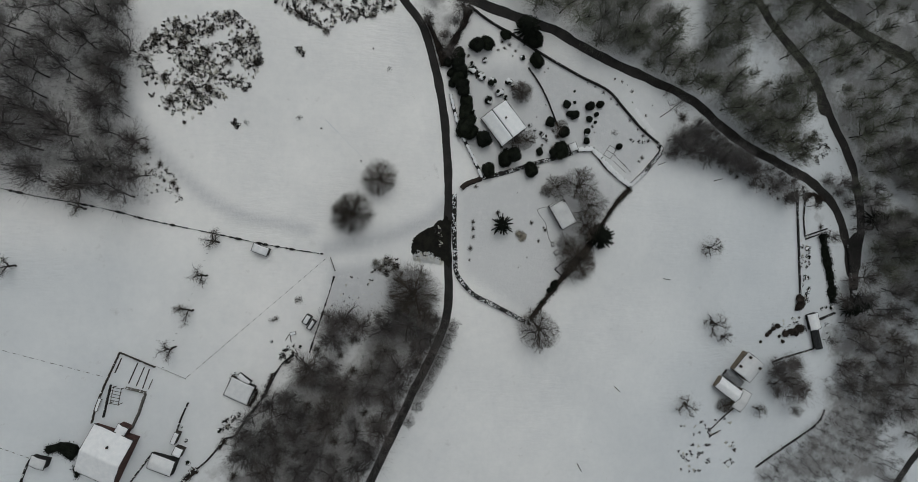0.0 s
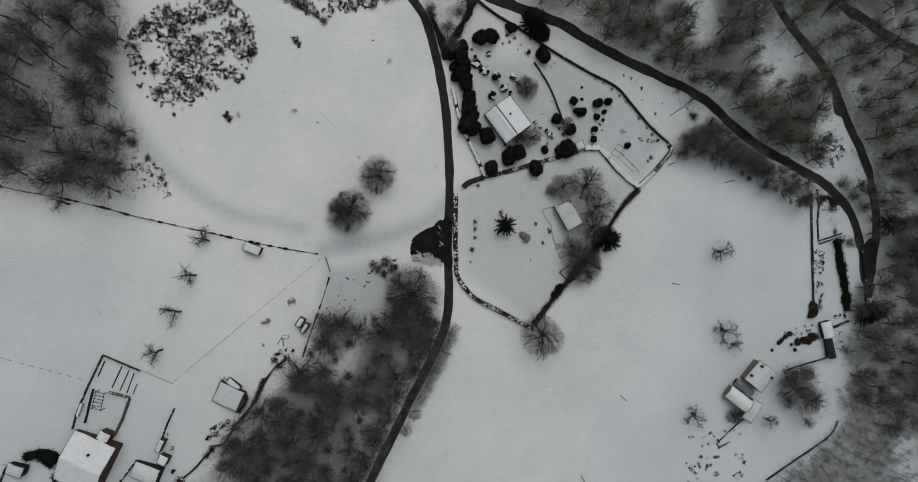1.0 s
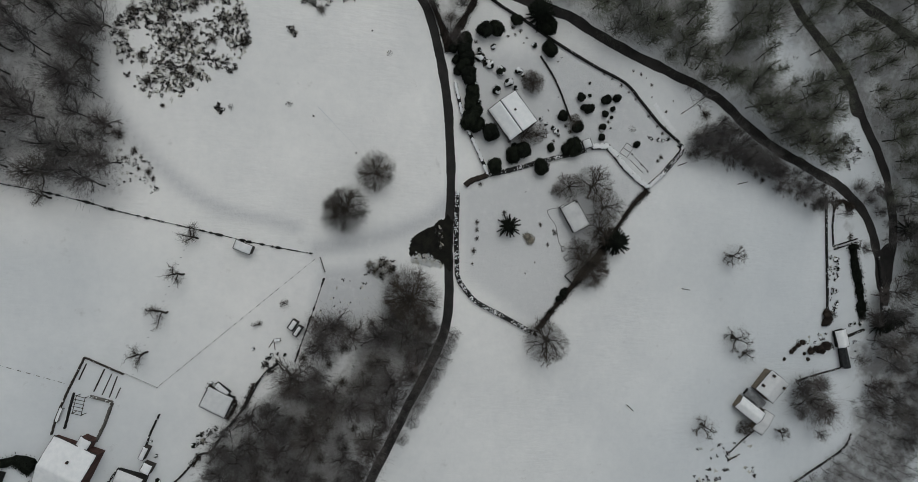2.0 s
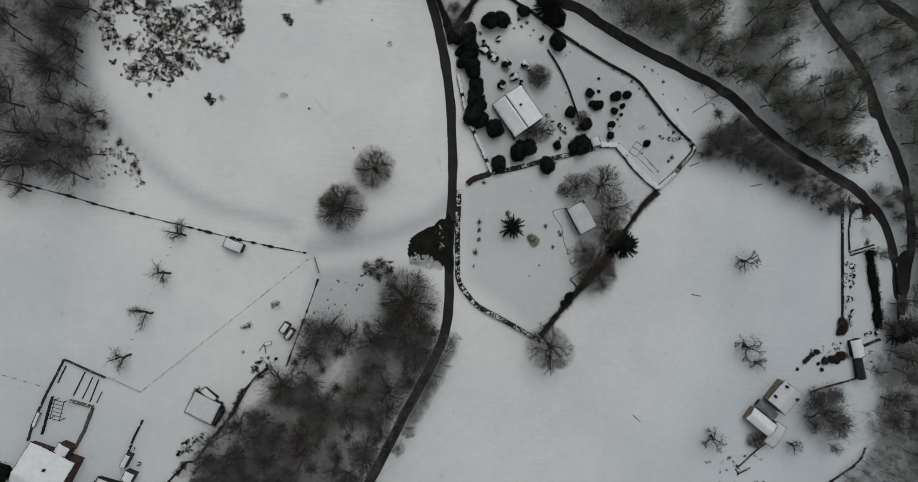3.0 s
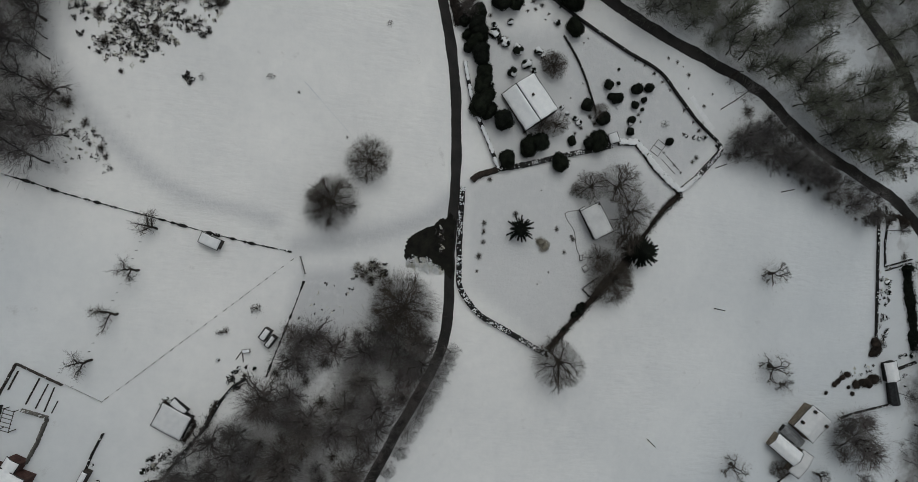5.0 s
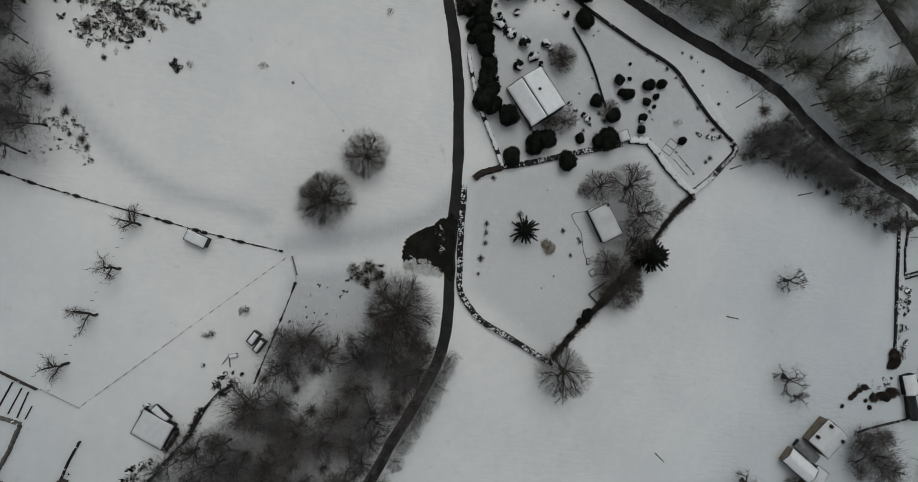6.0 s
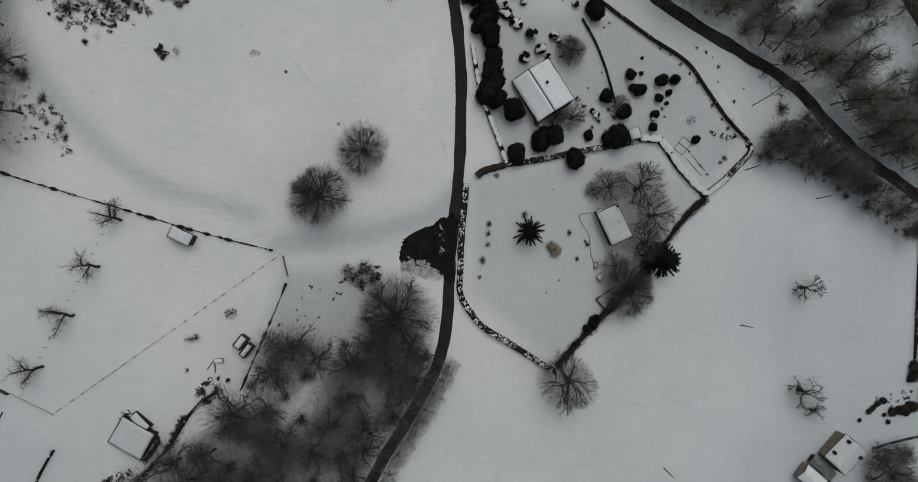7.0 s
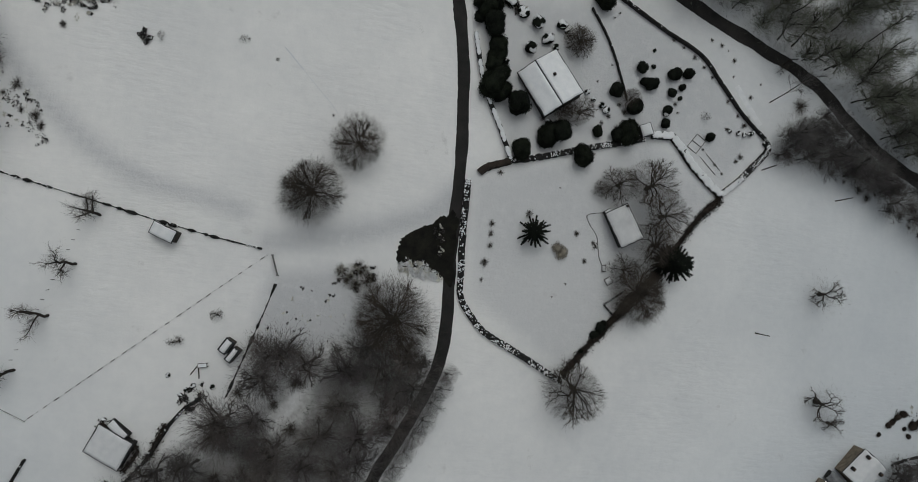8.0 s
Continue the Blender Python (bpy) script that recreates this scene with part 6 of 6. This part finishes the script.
# ---- rough ground cover ----
def brush(poly, count, size, seed, name, label, mats, frost=0.15, blades=26, field=0.5, off=(), leaf=1.0):
    """Many low clumps of dead stalks and leaves over a patch of ground, one mesh."""
    rng = np.random.default_rng(seed)
    p = np.array(poly)
    lo, hi = p.min(0), p.max(0)
    pile, idx, made, tries = Pile(), [], 0, 0
    while made < count and tries < count * 30:
        tries += 1
        q = rng.uniform(lo, hi)
        dens = 0.5 + 0.5 * math.sin(q[0] * 0.35 + 1.7 * math.sin(q[1] * 0.28)) * math.sin(q[1] * 0.41 + 0.6)
        if rng.uniform() > dens + field or not inside([q], poly)[0] or any(far_from([q], ln)[0] < d for ln, d in off):
            continue
        made += 1
        s = size * rng.uniform(0.4, 1.3)
        z = g(*q)
        k = 1 if rng.uniform() < frost else 0
        n = int(blades * rng.uniform(0.6, 1.3))
        a = rng.uniform(0, 2 * np.pi, n)
        r = s * np.sqrt(rng.uniform(0, 1, n))
        stretch = rng.uniform(0.6, 1.4)
        c = np.c_[q[0] + r * np.cos(a) * stretch, q[1] + r * np.sin(a) / stretch, z + rng.uniform(0.05, 0.75, n) * s * 0.8]
        for w in c:
            d1, d2 = rng.normal(0, 0.16 * leaf, 3), rng.normal(0, 0.26 * leaf, 3) + (0, 0, 0.12)
            pile.add(np.array([w - d1, w + d1, w + d2]), [(0, 1, 2)])
            idx.append(k)
    return tagged(new(name, mesh(name, np.concatenate(pile.v), pile.f, mats, idx)), label, "scrub", kind="stuff")


brush(SCRUB_A, 1250, 0.5, 301, "scrub", "dark heather and bramble clumps half buried in snow", [BRAMBLE, FROSTED], frost=0.22, field=-0.06, blades=28, leaf=0.6)
brush(SCRUB_B, 420, 0.6, 302, "scrub", "dark heather and bramble clumps at the field's top edge", [BRAMBLE, FROSTED], field=-0.1, blades=40, leaf=0.6)
brush([(-86.8, 25.7), (-83.2, 23.9), (-77.9, 18.0), (-75.9, 10.8), (-82.4, 10.7), (-86.9, 13.0)], 60, 0.5, 303, "scrub", "sparse dead stalks beside a wood in snow", [BRAMBLE, FROSTED], frost=0.3, field=0.1, blades=22, leaf=0.5)
brush([(-13.6, -3.8), (-10.1, -3.3), (-6.6, -5.2), (-5.0, -6.6), (-7.1, -6.8), (-11.3, -6.0), (-13.9, -5.5)], 70, 0.6, 304, "grass", "snow-crusted pale grass tufts at the road mouth", [SNOW, FROSTED], frost=0.3, blades=24)
brush([(-26.1, -5.8), (-22.9, -3.8), (-18.7, -5.1), (-18.0, -8.6), (-22.3, -10.8), (-25.7, -9.9)], 20, 0.5, 305, "scrub", "low brown thicket half covered by snow", [BRAMBLE, FROSTED], frost=0.3)
brush([(-38.4, -9.9), (-25.1, -10.1), (-21.8, -19.0), (-31.9, -23.1), (-38.5, -20.3)], 22, 0.22, 306, "scrub", "scattered dead stalks on snowy rough ground", [BRAMBLE, FROSTED], frost=0.4, blades=7)
brush([(75.3, -62.1), (95.5, -61.5), (98.2, -78.0), (89.1, -82.4), (74.5, -79.0)], 60, 0.55, 307, "scrub", "dark garden clumps in snow below a farmhouse", [BRAMBLE, FROSTED], field=-0.05, blades=16)
brush([(124.1, 38.6), (129.7, 37.8), (133.4, 28.6), (128.2, 25.4), (124.3, 31.4)], 22, 0.9, 308, "scrub", "dark clumps in a snowy clearing", [BRAMBLE, FROSTED], field=0.0)
brush([(120.8, 1.5), (125.1, 1.5), (126.5, -22.7), (122.6, -22.6)], 40, 0.6, 309, "scrub", "withered plants in snowy garden beds", [BRAMBLE, FROSTED], blades=16, field=0.0)
brush([(108.5, -30.5), (135.2, -33.6), (132.6, -28.2), (116.7, -26.6)], 26, 0.5, 310, "scrub", "withered garden plants in snow", [BRAMBLE, FROSTED], blades=14)
brush([(-52.3, -34.5), (-50.5, -31.6), (-48.0, -30.3), (-47.3, -33.1), (-50.1, -36.1)], 26, 0.5, 311, "scrub", "brushwood heap in a snowy paddock", [BRAMBLE, FROSTED], blades=20)
brush([(-66.6, -50.6), (-62.7, -49.2), (-63.6, -52.5), (-68.2, -55.6)], 20, 0.45, 312, "scrub", "withered stalks beside a paddock wall", [BRAMBLE, FROSTED], blades=14)
brush([(-63.8, 33.8), (-62.6, 34.1), (-61.2, 32.0), (-62.1, 31.2)], 10, 0.55, 313, "scrub", "bramble clump in a snowy field", [BRAMBLE, FROSTED])
brush([(-46.7, 54.9), (-44.7, 55.3), (-42.8, 52.9), (-44.9, 52.4)], 9, 0.5, 314, "scrub", "bramble clump in a snowy field", [BRAMBLE, FROSTED])
brush([(1.3, 51.7), (4.8, 53.6), (7.6, 50.5), (5.1, 50.0)], 18, 0.6, 315, "scrub", "snowy garden border with dark plants", [BRAMBLE, FROSTED], frost=0.4)
for k, (wood, n) in enumerate(((WEST_WOOD, 120), (LANE_WOOD, 50), (NORTH_WOOD, 300), (FRINGE_WOOD, 20), (EAST_WOOD, 40), (SOUTH_WOOD, 20))):
    brush(wood, n, 1.5, 330 + k, "undergrowth", "dead bracken and brush on a woodland floor", [BRAMBLE, FROSTED], frost=0.0, blades=30, field=0.2, off=OFF, leaf=0.55)

rng = np.random.default_rng(9)
for i, (x, y) in enumerate(scatter(SCRUB_A, 5.4, 51) + scatter(SCRUB_B, 5.4, 52)):
    if inside([(x, y)], VISIBLE)[0]:
        shrub(x, y, rng.uniform(0.9, 2.2), i, DRY, "leafless grey-brown shrub among snowy heather", "scrub shrubs")


def timber_frame(a, b, label):
    """A low trestle of rough timbers with a snowy board on it."""
    a, b = np.array(a, float), np.array(b, float)
    c, d = (a + b) / 2, b - a
    ln = float(np.linalg.norm(d))
    ob = thing("trestle", c[0], c[1], g(*c), math.degrees(math.atan2(d[1], d[0])), label, "trestle")
    for sx in (-1, 1):
        for sy in (-1, 1):
            bm = bmesh.new()
            box(bm, (sx * ln * 0.42 - 0.06, sy * 0.3 - 0.06, -0.6), (sx * ln * 0.42 + 0.06, sy * 0.3 + 0.06, 0.8), bevel=0.01)
            part("leg", bm, TIMBER, ob)
    bm = bmesh.new()
    box(bm, (-ln / 2, -0.42, 0.8), (ln / 2, 0.42, 0.9), bevel=0.02)
    top = part("board", bm, TIMBER, ob)
    bm = bmesh.new()
    box(bm, (-ln / 2 + 0.08, -0.34, 0.902), (ln / 2 - 0.08, 0.34, 1.03), bevel=0.05)
    part("snow", bm, SNOW, top, "strip of snow")
    return ob


timber_frame((-49.0, -26.9), (-47.2, -26.6), "snowy timber trestle board in a paddock")
for a, b in (((-49.1, -26.9), (-50.3, -28.8)), ((-49.0, -27.1), (-48.7, -29.4))):
    beam("timber", a, b, 0.18, 0.2, TIMBER, "dark rough timber lying in the snow", "timber", "loose timbers")
timber_frame((29.8, 15.7), (30.8, 14.0), "snowy slatted garden bench beside a cottage")
timber_frame((-98.6, -46.2), (-97.3, -42.7), "snowy bench board on a terrace edge")
for i, ((x, y), r) in enumerate([((-50.7, -31.6), 0.5), ((-49.5, -30.7), 0.55), ((-51.6, -32.6), 0.5), ((-49.7, -34.3), 0.5), ((-63.1, -38.4), 0.6), ((-61.7, -39.8), 0.55), ((-60.5, -40.5), 0.6), ((-59.1, -41.6), 0.5), ((-64.0, -37.8), 0.5), ((-46.2, -30.8), 0.6), ((-54.0, -29.0), 0.5),
                                 ((-66.9, -51.7), 0.8), ((-68.0, -53.9), 0.8), ((-64.6, -50.2), 0.6), ((-76.8, -56.1), 0.6), ((-76.4, -62.5), 0.8), ((-77.9, -52.3), 0.4),
                                 ((130.7, -24.5), 0.7), ((132.4, -23.9), 0.6), ((134.9, -24.0), 1.0), ((123.8, -2.7), 0.9), ((124.7, -5.8), 0.8), ((123.9, -13.2), 0.8), ((124.8, -17.4), 0.7), ((123.9, -19.5), 0.6)]):
    shrub(x, y, r, i, DARK, "low dark clump topped with snow", "snow-topped clumps", capped=True, tall=0.7)

stone_wall([(57.3, 43.0), (60.2, 39.5), (64.2, 35.0)], 1.4, 0.12, 0.0, "soft snow drift against a garden wall", 31, mat=SNOW, name="snow_drift")
for a, b in (((46.5, 27.8), (48.7, 30.9)), ((48.7, 30.9), (50.9, 29.6)), ((50.9, 29.6), (48.8, 26.5)), ((48.8, 26.5), (46.5, 27.8)), ((47.6, 29.3), (49.9, 28.1)), ((49.9, 25.9), (54.1, 22.3)), ((51.2, 26.9), (55.1, 23.5))):
    beam("garden_edging", a, b, 0.16, 0.14, GREY_WOOD, "thin grey board edging a snowy garden bed", "edging", "garden edgings")
brush([(-7.2, 3.5), (-5.5, 4.5), (-5.0, -0.8), (-5.9, -2.1)], 26, 0.4, 316, "grass", "withered grass on the verge of a driveway", [BRAMBLE, FROSTED], frost=0.35, blades=10)
brush([(-37.6, 65.8), (-31.2, 64.7), (-36.0, 61.3), (-40.8, 62.2)], 20, 0.4, 317, "scrub", "bramble clumps at a field edge", [BRAMBLE, FROSTED], blades=12)
rng = np.random.default_rng(19)
for i, (x, y) in enumerate(scatter(LANE_WOOD, 5.2, 53, OFF) + scatter(FRINGE_WOOD, 8.0, 54, OFF)):
    if inside([(x, y)], VISIBLE)[0]:
        shrub(x, y, rng.uniform(1.5, 3.0), i, DRY, "leafless grey-brown bush under woodland trees", "woodland bushes", tall=0.8)
for i, (x, y) in enumerate([(69.5, 28.4), (71.6, 29.5), (74.9, 30.5), (79.0, 30.2), (81.1, 28.2), (84.6, 26.9), (88.2, 25.2), (92.5, 23.8), (95.0, 22.0), (97.5, 23.2), (101.7, 20.4), (105.3, 18.9), (108.3, 16.5), (111.3, 14.8), (114.6, 14.3), (72.2, 29.1), (76.9, 29.5), (85.9, 28.6), (88.5, 27.1), (91.3, 27.2), (96.3, 25.3), (100.7, 24.1)]):
    shrub(x, y, 1.2 + 0.5 * math.sin(i * 1.9), i, DRY, "leafless bush in a hedgerow at a field edge", "hedgerow bushes", tall=1.1)
for i, ((x, y), r) in enumerate([((-84.9, 24.8), 1.9), ((-81.6, 20.9), 1.5), ((-86.0, 25.2), 1.2), ((-78.4, 16.0), 1.4), ((-77.5, 14.2), 1.1), ((-83.6, 19.2), 0.8), ((-80.7, 16.6), 0.9)]):
    shrub(x, y, r, i, DRY, "small leafless bush at the edge of a wood", "wood edge bushes", tall=0.8)
